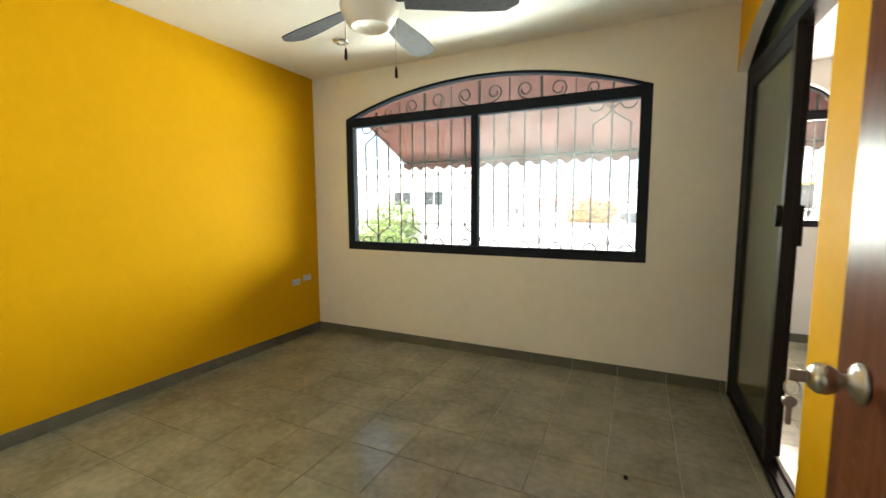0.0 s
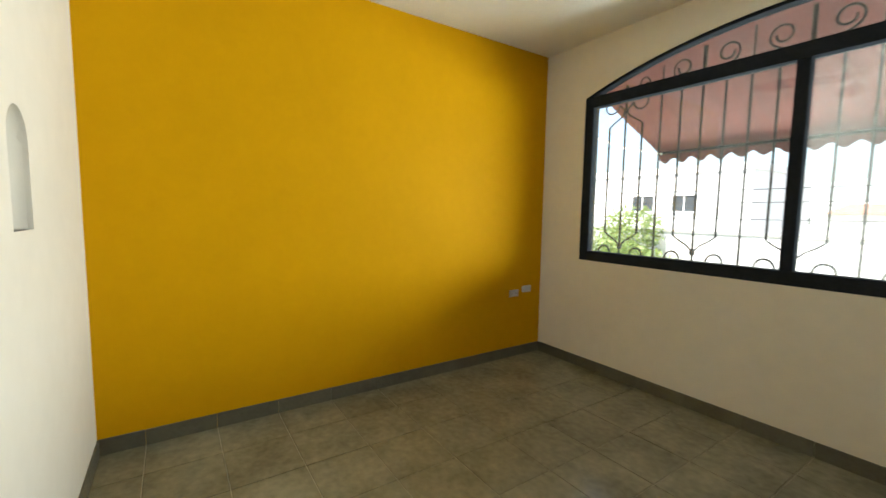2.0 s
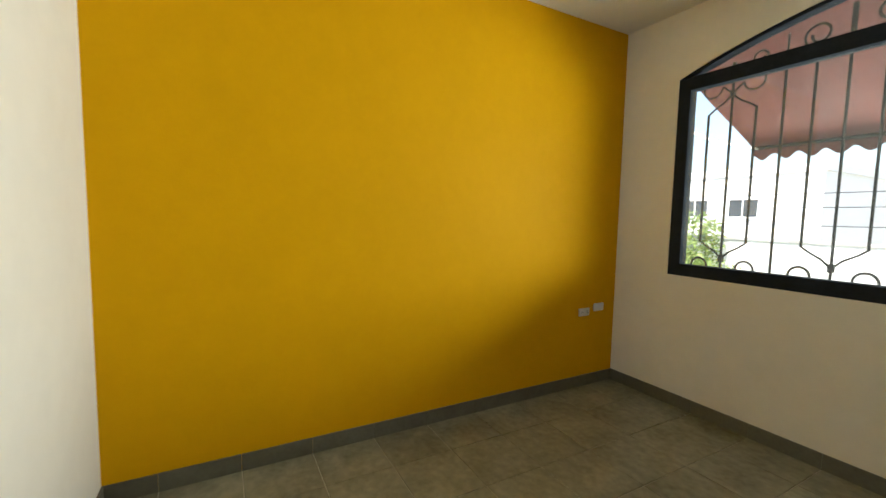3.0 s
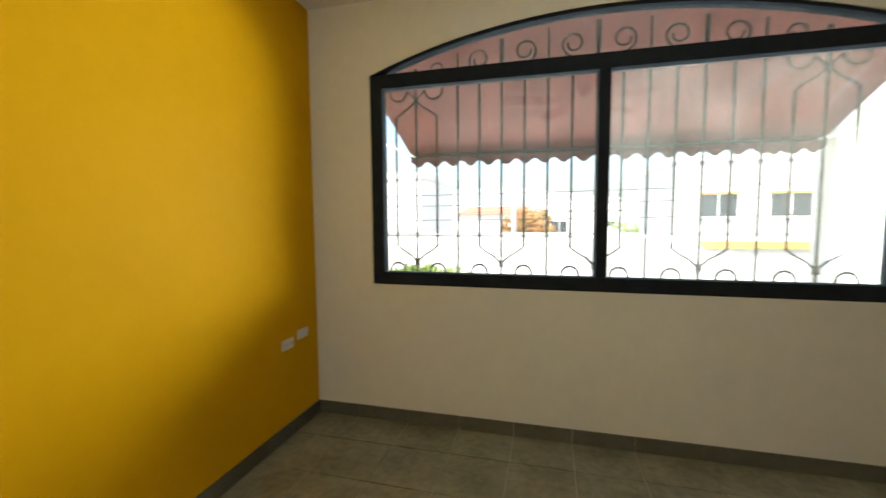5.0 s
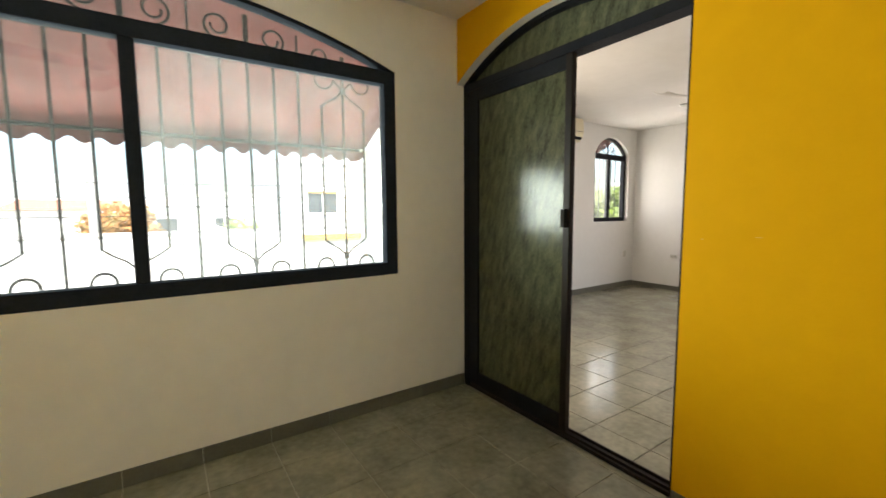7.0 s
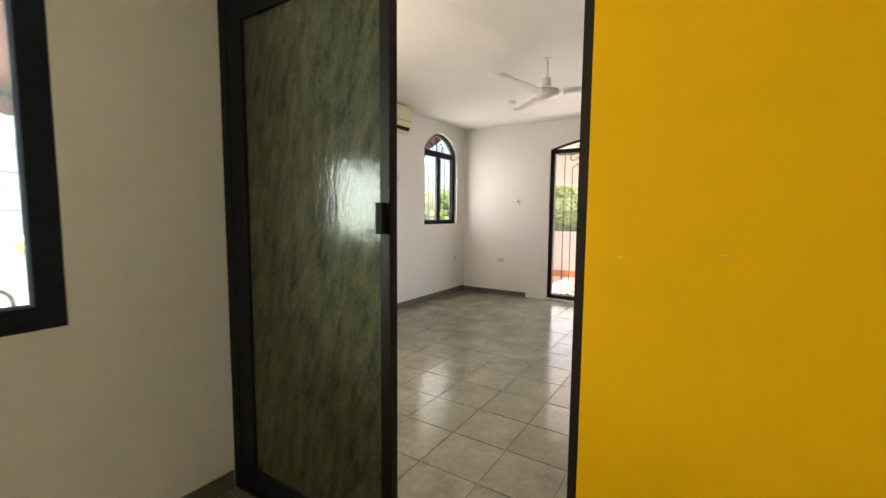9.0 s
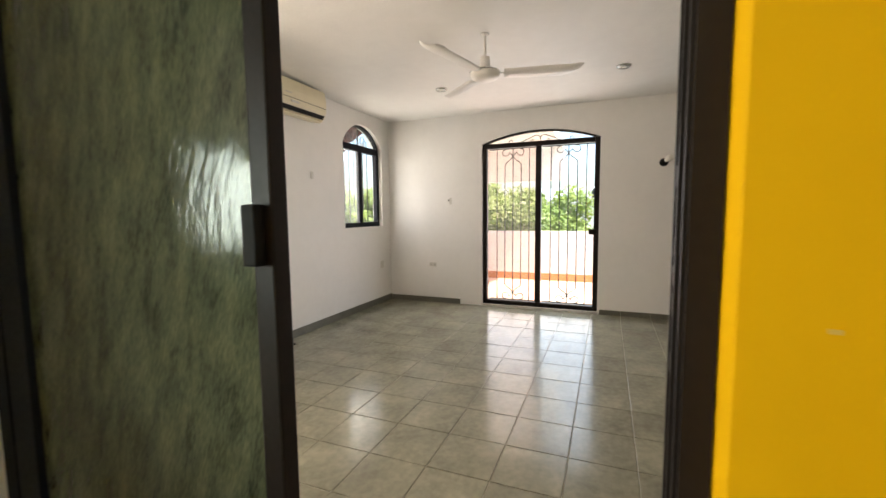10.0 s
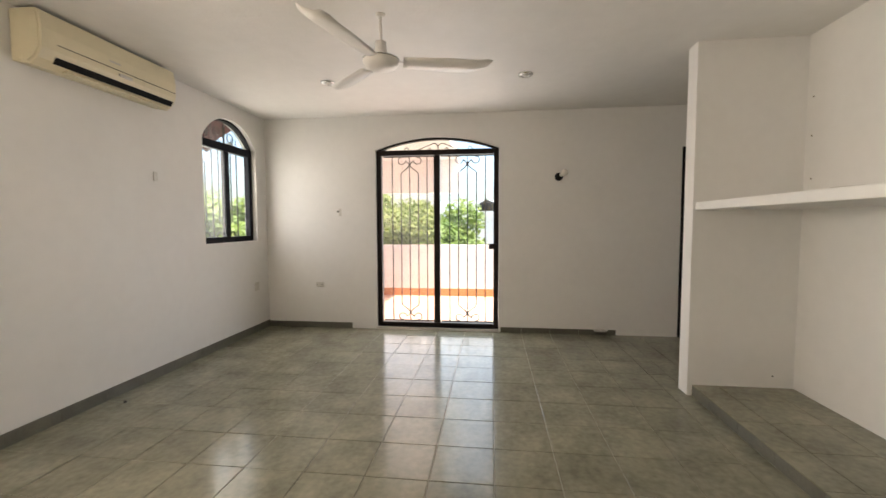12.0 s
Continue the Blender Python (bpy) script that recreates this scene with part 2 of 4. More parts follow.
def wall(name, axis, u0, u1, w0, w1, z0, z1, openings, mats, pick=None, label="", parent=None):
    """A wall along an axis with arched openings (u0, u1, sill, spring, rise)."""
    bm = bmesh.new()
    cur = u0
    for a, b, zl, zs, rise in sorted(openings):
        if a > cur + 1e-4:
            slab(bm, axis, cur, a, w0, w1, (z0, z1), (z0, z1))
        if zl > z0:
            slab(bm, axis, a, b, w0, w1, (z0, zl), (z0, zl))
        n = 28 if rise > 0 else 1
        for i in range(n):
            p, q = a + (b - a) * i / n, a + (b - a) * (i + 1) / n
            slab(bm, axis, p, q, w0, w1, (arch_z(p, a, b, zs, rise), z1), (arch_z(q, a, b, zs, rise), z1))
        cur = b
    if u1 > cur + 1e-4:
        slab(bm, axis, cur, u1, w0, w1, (z0, z1), (z0, z1))
    bmesh.ops.recalc_face_normals(bm, faces=bm.faces)
    if pick:
        for f in bm.faces:
            f.material_index = pick(f.normal, f.calc_center_median())
    count = {}
    for f in bm.faces:
        k = tuple(sorted(tuple(round(c, 4) for c in v.co) for v in f.verts))
        count.setdefault(k, []).append(f)
    bmesh.ops.delete(bm, geom=[f for g in count.values() if len(g) > 1 for f in g], context="FACES_ONLY")
    bmesh.ops.remove_doubles(bm, verts=bm.verts, dist=1e-5)
    return tagged(part(name, bm, mats, parent), label, "wall", kind="structure")


def arch_bar(axis, u0, u1, zs, rise, w0, w1, t, inset=0.0):
    """A bent frame bar that follows an arch from below, t thick."""
    bm = bmesh.new()
    n = 28
    for i in range(n):
        p, q = u0 + (u1 - u0) * i / n, u0 + (u1 - u0) * (i + 1) / n
        zp, zq = arch_z(p, u0, u1, zs, rise) - inset, arch_z(q, u0, u1, zs, rise) - inset
        slab(bm, axis, p, q, w0, w1, (max(zp - t, zs), max(zp, zs + 0.002)), (max(zq - t, zs), max(zq, zs + 0.002)))
    return bm


def arch_pane(axis, u0, u1, zs, rise, w, t=0.006):
    bm = bmesh.new()
    n = 28
    for i in range(n):
        p, q = u0 + (u1 - u0) * i / n, u0 + (u1 - u0) * (i + 1) / n
        slab(bm, axis, p, q, w - t / 2, w + t / 2, (zs, max(arch_z(p, u0, u1, zs, rise), zs + 0.001)), (zs, max(arch_z(q, u0, u1, zs, rise), zs + 0.001)))
    bmesh.ops.remove_doubles(bm, verts=bm.verts, dist=1e-5)
    bmesh.ops.delete(bm, geom=[f for f in bm.faces if abs((f.normal.x if axis == "x" else f.normal.y)) > 0.9 and u0 + 0.01 < (f.calc_center_median().x if axis == "x" else f.calc_center_median().y) < u1 - 0.01], context="FACES_ONLY")
    return bm


# ---------------------------------------------------------------- plan (metres)
XW, XE, YN, YS = -3.185, 0.31, 3.57, 0.536       # small room
X2W, X2E, Y2N = 0.46, 5.088, 5.097                # large room
H = 2.52
T = 0.15
ALC_Y, ALC_BACK, FIN_X0, FIN_X1, FIN_Y = 0.90, 0.225, 3.465, 3.60, 0.935
NOOK_S = -0.75

W1 = (-2.787, -0.161, 0.857, 2.097, 0.238)          # arched window, small room
SD = (2.070, 3.57, 0.0, 2.10, 0.215)               # arched sliding door
BW = (3.996, 4.88, 1.07, 2.110, 0.25)            # small arched window, large room
CW = (0.62, 1.325, 1.07, 2.105, 0.25)              # its twin
TD = (2.277, 3.720, 0.03, 2.121, 0.135)           # terrace door
DOOR = (-1.0, 0.18, 0.0, 2.08, 0.0)              # wooden entrance door
NICHE = (-2.375, -2.185, 1.145, 1.395, 0.095)

# walls
wall("wall_west", "y", YS - T, YN + T, XW - T, XW, 0, H, [], [STUCCO, YELLOW], pick=lambda n, c: 1 if n.x > 0.9 else 0, label="bright yellow painted wall of the small room")
wall("wall_north", "x", XW, XE, YN, YN + 0.085, 0, H, [W1], [CREAM], label="cream painted wall with a wide arched window")
wall("wall_north_outer", "x", XW, XE, YN + 0.085, YN + T, 0, H, [(W1[0] - 0.05, W1[1] + 0.05, W1[2] - 0.03, W1[3], W1[4] + 0.09)], [STUCCO], label="white stucco outer skin round the arched window")
wall("wall_dividing", "y", YS, YN, XE, X2W, 0, H, [SD], [WHITE, YELLOW], pick=lambda n, c: 1 if (n.x < -0.9 and c.y < YN + 0.02) or (n.y > 0.9 and c.y < 3) else 0, label="yellow painted wall with an arched sliding door")
wall("wall_room_west_north", "y", YN, Y2N + T, XE, X2W, 0, H, [], [WHITE, CREAM], pick=lambda n, c: 1 if n.y < -0.9 else 0, label="plain white wall of the large room, white stucco outside")
wall("wall_south", "x", XW, XE, YS - T, YS, 0, H, [DOOR, NICHE], [WHITE], label="white wall with a doorway and a small arched niche")


def niche():
    """A hollow with a rounded back and a domed top behind the niche's opening."""
    cx, r, zb, zt = (NICHE[0] + NICHE[1]) / 2, (NICHE[1] - NICHE[0]) / 2 + 0.001, NICHE[2], NICHE[3]
    bm = bmesh.new()
    rows = [(1.0, zb), (1.0, (zb + zt) / 2), (1.0, zt)] + [(math.cos(radians(a)), zt + r * math.sin(radians(a))) for a in range(10, 91, 10)]
    prev = None
    for k, z in rows:
        k = max(k, 0.02)
        cur = [bm.verts.new((cx + r * k * math.cos(radians(a)), YS - 0.001 - 0.10 * k * math.sin(radians(a)), z)) for a in range(0, 181, 10)]
        if prev:
            for q in range(len(cur) - 1):
                bm.faces.new((prev[q], prev[q + 1], cur[q + 1], cur[q]))
        else:
            bm.faces.new(cur)
        prev = cur
    n = part("niche_hollow", bm, WHITE, smooth=True)
    tagged(n, "white plastered hollow of a small arched wall niche", "wall niche", kind="structure")
    b = part("niche_back", B(NICHE[0] - 0.05, NICHE[1] + 0.05, YS - T - 0.03, YS - 0.112, 1.1, 1.55), WHITE)
    tagged(b, "white plastered back of the wall niche", "wall niche", kind="structure")


niche()
wall("wall_hall_south", "x", -1.6, 1.2, -1.25, -1.1, 0, H, [], [WHITE], label="plain white wall of the hallway")
wall("wall_hall_west", "y", -1.1, YS - T, -1.6, -1.45, 0, H, [], [WHITE], label="plain white wall of the hallway")
wall("wall_hall_east", "y", -1.1, YS - T, X2W, X2W + T, 0, H, [], [WHITE], label="plain white wall of the hallway")
wall("wall_room_north", "x", X2W, X2E + T, Y2N, Y2N + T, 0, H, [BW, CW], [WHITE], label="white wall of the large room with arched windows")
wall("wall_east", "y", NOOK_S, Y2N, X2E, X2E + T, 0, H, [TD, (-0.55, 0.318, 0.0, 2.08, 0.0)], [WHITE], label="white wall with the arched terrace door")
wall("wall_alcove_back", "x", X2W + T, FIN_X1, ALC_BACK - T, ALC_BACK, 0, H, [], [WHITE], label="white back wall of the open closet alcove")
wall("wall_fin", "y", ALC_BACK, FIN_Y, FIN_X0, FIN_X1, 0, H, [], [WHITE], label="thin white partition ending the closet alcove")
wall("wall_nook_west", "y", NOOK_S, ALC_BACK - T, FIN_X1 - T, FIN_X1, 0, H, [], [WHITE], label="plain white wall behind the alcove")
wall("wall_nook_south", "x", FIN_X1, X2E + T, NOOK_S - T, NOOK_S, 0, H, [], [WHITE], label="plain white wall of the nook")
wall("wall_room_west", "y", ALC_BACK - T, YS, X2W, X2W + T, 0, H, [], [WHITE], label="plain white end wall of the alcove")

# ceilings and roof
tagged(part("ceiling_small_room", B(XW - T, XE, YS - T, YN + T, H, H + 0.14), CEIL), "white plastered ceiling of the small room", "ceiling", kind="structure")
tagged(part("ceiling_large_room", B(XE, X2E + T, NOOK_S - T, Y2N + T, H, H + 0.14), CEIL), "white plastered ceiling of the large room", "ceiling", kind="structure")
tagged(part("ceiling_hall", B(-1.6, XE, -1.25, YS - T, H, H + 0.14), CEIL), "white hallway ceiling", "ceiling", kind="structure")

# floors: mortar bed, the tiles follow at the end of the file
floor = tagged(part("floor", B(XW - T, X2E + T, -1.25, Y2N + T, -0.25, -0.004), GROUT), "grey matt ceramic tile floor with pale joints", "floor", kind="structure")

# closet platform and shelf
alc = thing("closet_platform", "low grey tiled platform of the open closet", "platform", kind="structure")
part("core", B(X2W + T, FIN_X0, ALC_BACK, ALC_Y - 0.012, 0.0, 0.073), PLASTER, alc)
shelf = tagged(part("shelf", B(X2W + T, FIN_X0, ALC_BACK, FIN_Y - 0.015, 1.350, 1.406, 0.006), WHITE), "white plastered masonry shelf across the closet alcove", "shelf", kind="structure")


# ---------------------------------------------------------------- windows
def window(name, label, axis, o, w_in, w_out, mat_f, panes, side=0.075, low=0.075, mid=0.06, thin=0.02, arch_out=None):
    """An arched window: casing, transom, sliding sashes, panes."""
    u0, u1, z0, zs, rise = o
    win = thing(name, label, "window", kind="structure")
    def bx(a, b, p, q, c, d, bev=0.004):
        return B(a, b, p, q, c, d, bev) if axis == "x" else B(p, q, a, b, c, d, bev)
    part("window_frame", bx(u0, u0 + side, w_in, w_out, z0, zs - 0.002), mat_f, win)
    part("window_frame", bx(u1 - side, u1, w_in, w_out, z0, zs - 0.002), mat_f, win)
    part("window_sill", bx(u0 + side, u1 - side, w_in - 0.006, w_out, z0, z0 + low), mat_f, win)
    part("transom", bx(u0 + side, u1 - side, w_in - 0.004, w_out, zs - 0.08, zs), mat_f, win)
    part("arch_frame", arch_bar(axis, u0, u1, zs, rise, w_in, arch_out or w_out, thin), mat_f, win)
    c = (u0 + u1) / 2
    part("mullion", bx(c - mid / 2, c + mid / 2, w_in + 0.006, w_out - 0.006, z0 + low, zs - 0.08), mat_f, win)
    wm = (w_in + w_out) / 2
    def keep(ob):
        ob.visible_shadow = False
        return ob
    keep(part("pane", bx(u0 + side, c - mid / 2, wm - 0.018, wm - 0.012, z0 + low, zs - 0.08, 0), panes[0], win))
    keep(part("pane", bx(c + mid / 2, u1 - side, wm + 0.012, wm + 0.018, z0 + low, zs - 0.08, 0), panes[1], win))
    keep(part("fanlight_pane", arch_pane(axis, u0, u1, zs, rise - 0.005, wm), panes[0], win))
    return win


window("window_1", "wide arched window in a black aluminium frame, dusty sliding panes", "x", W1, YN + 0.004, YN + 0.075, FRAME, (GLASS, GLASS2))
window("window_2", "small arched window in a dark aluminium frame", "x", BW, Y2N + 0.05, Y2N + 0.11, BLACK, (GLASS2, CLEAR), side=0.06, low=0.06, mid=0.075)
window("window_3", "small arched window in a dark aluminium frame", "x", CW, Y2N + 0.05, Y2N + 0.11, BLACK, (CLEAR, CLEAR), side=0.06, low=0.06, mid=0.075)


# ---------------------------------------------------------------- wrought iron
def arc(cx, cz, r, a0, a1, n=10, shrink=1.0):
    """Points of a circular or spiral arc in the (u, z) plane, degrees."""
    return [(cx + r * (1 + (shrink - 1) * i / n) * math.cos(radians(a0 + (a1 - a0) * i / n)), cz + r * (1 + (shrink - 1) * i / n) * math.sin(radians(a0 + (a1 - a0) * i / n))) for i in range(n + 1)]


def iron(parent, name, axis, w, line, r=0.006):
    pts = [(u, w, z) if axis == "x" else (w, u, z) for u, z in line]
    return part(name, tube(bmesh.new(), pts, r), IRON, parent, smooth=True)


def motif(g, axis, w, u, z, up, s, top):
    """A Y of two curved arms round a bar, with a collar; top adds curled horns."""
    for k in (-1, 1):
        arm = [(u, z), (u + k * s * 0.35, z + up * 0.045), (u + k * s * 0.75, z + up * 0.075), (u + k * s, z + up * 0.10)]
        iron(g, "arm", axis, w, arm)
        if top:
            horn = [(u, z), (u + k * s * 0.4, z - up * 0.05)] + [(u + k * (a), b) for a, b in arc(s * 0.95, z - up * 0.055, s * 0.5, 180, 180 - up * 290 if up > 0 else 180 + 290, 12, 0.6)]
            iron(g, "scroll", axis, w, horn)
    c = (u, w) if axis == "x" else (w, u)
    part("collar", B(c[0] - 0.013, c[0] + 0.013, c[1] - 0.013, c[1] + 0.013, z - 0.022, z + 0.022, 0.004), IRON, g)


def twisted(g, axis, w, u, za, zb, r=0.0076):
    return iron(g, "bar", axis, w, [(u, za), (u, (za + zb) / 2), (u, zb)], r)


def window_grille(o, w, step, first, count, every, phase, label, horns=True):
    u0, u1, z0, zs, rise = o
    g = thing("window_grille", label, "window grille")
    zb, zt = z0 + 0.02, zs - 0.02
    iron(g, "rail", "x", w, [(u0 - 0.02, zb), (u1 + 0.02, zb)], 0.009)
    iron(g, "rail", "x", w, [(u0 - 0.02, zs - 0.01), (u1 + 0.02, zs - 0.01)], 0.011)
    for i in range(count):
        u = first + i * step
        k = (i - phase) % every
        if k == 0:
            motif(g, "x", w, u, zb + 0.10, 1, step * 0.96, False)
            if i in (phase, count - 2):
                motif(g, "x", w, u, zt - 0.09, -1, step * 0.96, horns)
            twisted(g, "x", w, u, zb, zt)
        elif k in (1, every - 1):
            twisted(g, "x", w, u, zb + 0.20, zt - 0.19 if i in (phase - 1, phase + 1, count - 3, count - 1) else zt)
            iron(g, "hoop", "x", w, [(u - 0.048, zb)] + arc(u, zb + 0.045, 0.048, 180, 0, 10) + [(u + 0.048, zb)], 0.007)
        else:
            twisted(g, "x", w, u, zb, zt)
    # scrolls in the arched head
    for i in range(count):
        u = first + i * step
        za = arch_z(min(max(u, u0 + 0.01), u1 - 0.01), u0, u1, zs, rise)
        h = za - zs
        if h < 0.07:
            continue
        k = (i - phase) % every
        if k in (0, 2):
            iron(g, "head_bar", "x", w, [(u, zs), (u, za)], 0.013 if k == 0 else 0.006)
        else:
            s = 1 if k == 1 else -1
            r = min(h * 0.40, 0.066)
            iron(g, "scroll", "x", w, [(u - s * r * 1.6, zs + 0.01)] + [(u - s * (a), b) for a, b in arc(0, zs + h * 0.55, r, 250, -190, 18, 0.45)], 0.007)
    return g


window_grille(W1, YN + T + 0.035, 0.1332, -2.693, 19, 4, 1, "black wrought-iron grille with scrolls outside the wide window")
window_grille(BW, Y2N + T + 0.03, 0.105, 4.05, 8, 4, 1, "black wrought-iron grille outside the small window", False)
window_grille(CW, Y2N + T + 0.03, 0.105, 0.69, 8, 4, 1, "black wrought-iron grille outside the small window", False)


# ---------------------------------------------------------------- awnings
def awning(x0, x1, yw, zw, yf, zf, label, drop=0.12):
    a = thing("awning", label, "awning")
    bm = bmesh.new()
    n, m = 96, 16
    rows = []
    for i in range(n + 1):
        x = x0 + (x1 - x0) * i / n
        rows.append([])
        for j in range(m + 1):
            f = j / m
            sag = (-0.01 + 0.012 * math.sin(x * 9 + f * 3) + 0.022 * abs(math.sin(x * 5.2 + 0.6 * f)) + 0.012 * noise.noise((x * 4, f * 5, 1.0))) * math.sin(math.pi * f)
            rows[-1].append(bm.verts.new((x, yw + (yf - yw) * f, zw + (zf - zw) * f + sag)))
    for i in range(n):
        for j in range(m):
            bm.faces.new((rows[i][j], rows[i + 1][j], rows[i + 1][j + 1], rows[i][j + 1]))
    bmesh.ops.solidify(bm, geom=bm.faces, thickness=0.003)
    part("canopy", bm, CANVAS, a, smooth=True)
    bm = bmesh.new()
    q = max(2, round((x1 - x0) / 0.17))
    cols = q * 8
    prev = None
    for i in range(cols + 1):
        x = x0 + (x1 - x0) * i / cols
        z = zf - drop + 0.05 * abs(math.cos(math.pi * i / 8)) ** 2.2
        cur = (bm.verts.new((x, yf, zf)), bm.verts.new((x, yf + 0.01 * math.sin(i * 0.7), z)))
        if prev:
            bm.faces.new((prev[0], cur[0], cur[1], prev[1]))
        prev = cur
    bmesh.ops.solidify(bm, geom=bm.faces, thickness=0.003)
    part("valance", bm, CANVAS, a, "scalloped edge of the awning")
    part("front_bar", tube(bmesh.new(), [(x0, yf - 0.01, zf - 0.015), (x1, yf - 0.01, zf - 0.015)], 0.014), DARK, a)
    part("wall_bar", tube(bmesh.new(), [(x0, yw + 0.02, zw - 0.01), (x1, yw + 0.02, zw - 0.01)], 0.02), IRON, a)
    for x in (x0 + 0.05, x1 - 0.05):
        part("arm", tube(bmesh.new(), [(x, yw + 0.02, zw - 0.55), (x, (yw + yf) / 2, zf - 0.02), (x, yf - 0.02, zf - 0.02)], 0.011), FANWHITE, a)
    return a


awning(-3.06, 0.30, YN + T, 2.47, 5.1, 1.86, "faded red canvas awning with a scalloped edge")
awning(3.6, 5.15, Y2N + T, 2.56, 5.85, 2.27, "faded red canvas awning over the small window")
awning(0.4, 1.8, Y2N + T, 2.52, 6.3, 2.0, "faded red canvas awning over the small window")


# ---------------------------------------------------------------- sliding door
def sliding_door():
    u0, u1, _, zs, rise = SD
    d = thing("sliding_door", "dark aluminium sliding door with green marbled panels, half open", "sliding door")
    x0, x1 = 0.365, 0.455
    part("jamb", B(x0, x1, u1 - 0.055, u1 - 0.002, 0, zs), BLACK, d)
    j = part("jamb", B(x0, x1, u0 + 0.002, u0 + 0.032, 0, zs), BROWN, d)
    for x in (x0 + 0.010, x0 + 0.052, x1 - 0.012):
        part("groove_rib", B(x - 0.0025, x + 0.0025, u0 + 0.032, u0 + 0.037, 0.03, zs - 0.06), BROWN, j)
    plate = part("strike_plate", B(x0 + 0.060, x0 + 0.078, u0 + 0.032, u0 + 0.0345, 1.05, 1.29, 0.001), BLACK, j, "long steel strike plate")
    for z, m in ((1.20, DARK), (1.165, BROWN), (1.13, DARK), (1.055, BROWN), (1.285, BROWN)):
        part("latch_hole", B(x0 + 0.063, x0 + 0.075, u0 + 0.0345, u0 + 0.0355, z - 0.012, z + 0.012), m, plate)
    part("track", B(x0, x1, u0 + 0.035, u1 - 0.055, 0.0, 0.02, 0.003), BROWN, d)
    for x in (x0 + 0.02, x0 + 0.065):
        part("track_rail", B(x - 0.004, x + 0.004, u0 + 0.035, u1 - 0.055, 0.02, 0.035), BROWN, d)
    part("head", B(x0, x1, u0 + 0.035, u1 - 0.055, zs - 0.05, zs), BLACK, d)
    part("arch_frame", arch_bar("y", u0, u1, zs, rise, x0, x1, 0.025), BLACK, d)
    part("fanlight_panel", arch_pane("y", u0, u1, zs, rise - 0.01, (x0 + x1) / 2), GREEN, d)
    for name, px, a, b in (("sliding_panel", 0.385, 2.667, 3.515), ("fixed_panel", 0.432, 2.748, 3.515)):
        st, bot, top = (0.042, 0.09, 0.075)
        lf = part(name, B(px - 0.003, px + 0.003, a + st, b - st, 0.035 + bot, zs - 0.05 - top), GREEN, d, "glossy dark green marbled panel")
        part("stile", B(px - 0.018, px + 0.018, a, a + st, 0.036, zs - 0.051, 0.004), BROWN, lf)
        part("stile", B(px - 0.018, px + 0.018, b - 0.095, b, 0.036, zs - 0.051, 0.004), BLACK, lf)
        part("rail", B(px - 0.016, px + 0.016, a + st, b - st, 0.036, 0.035 + bot, 0.003), BLACK, lf)
        part("rail", B(px - 0.016, px + 0.016, a + st, b - st, zs - 0.05 - top, zs - 0.051, 0.003), BLACK, lf)
        if name == "sliding_panel":
            hm = B(px - 0.040, px - 0.018, a + 0.014, a + 0.042, 1.163, 1.260, 0.004)
            part("handle", hm, DARK, lf, "black pull handle")
        else:
            part("handle", B(px + 0.018, px + 0.034, a - 0.004, a + 0.028, 1.07, 1.26, 0.004), BROWN, lf, "dark pull handle")
    return d


sliding_door()


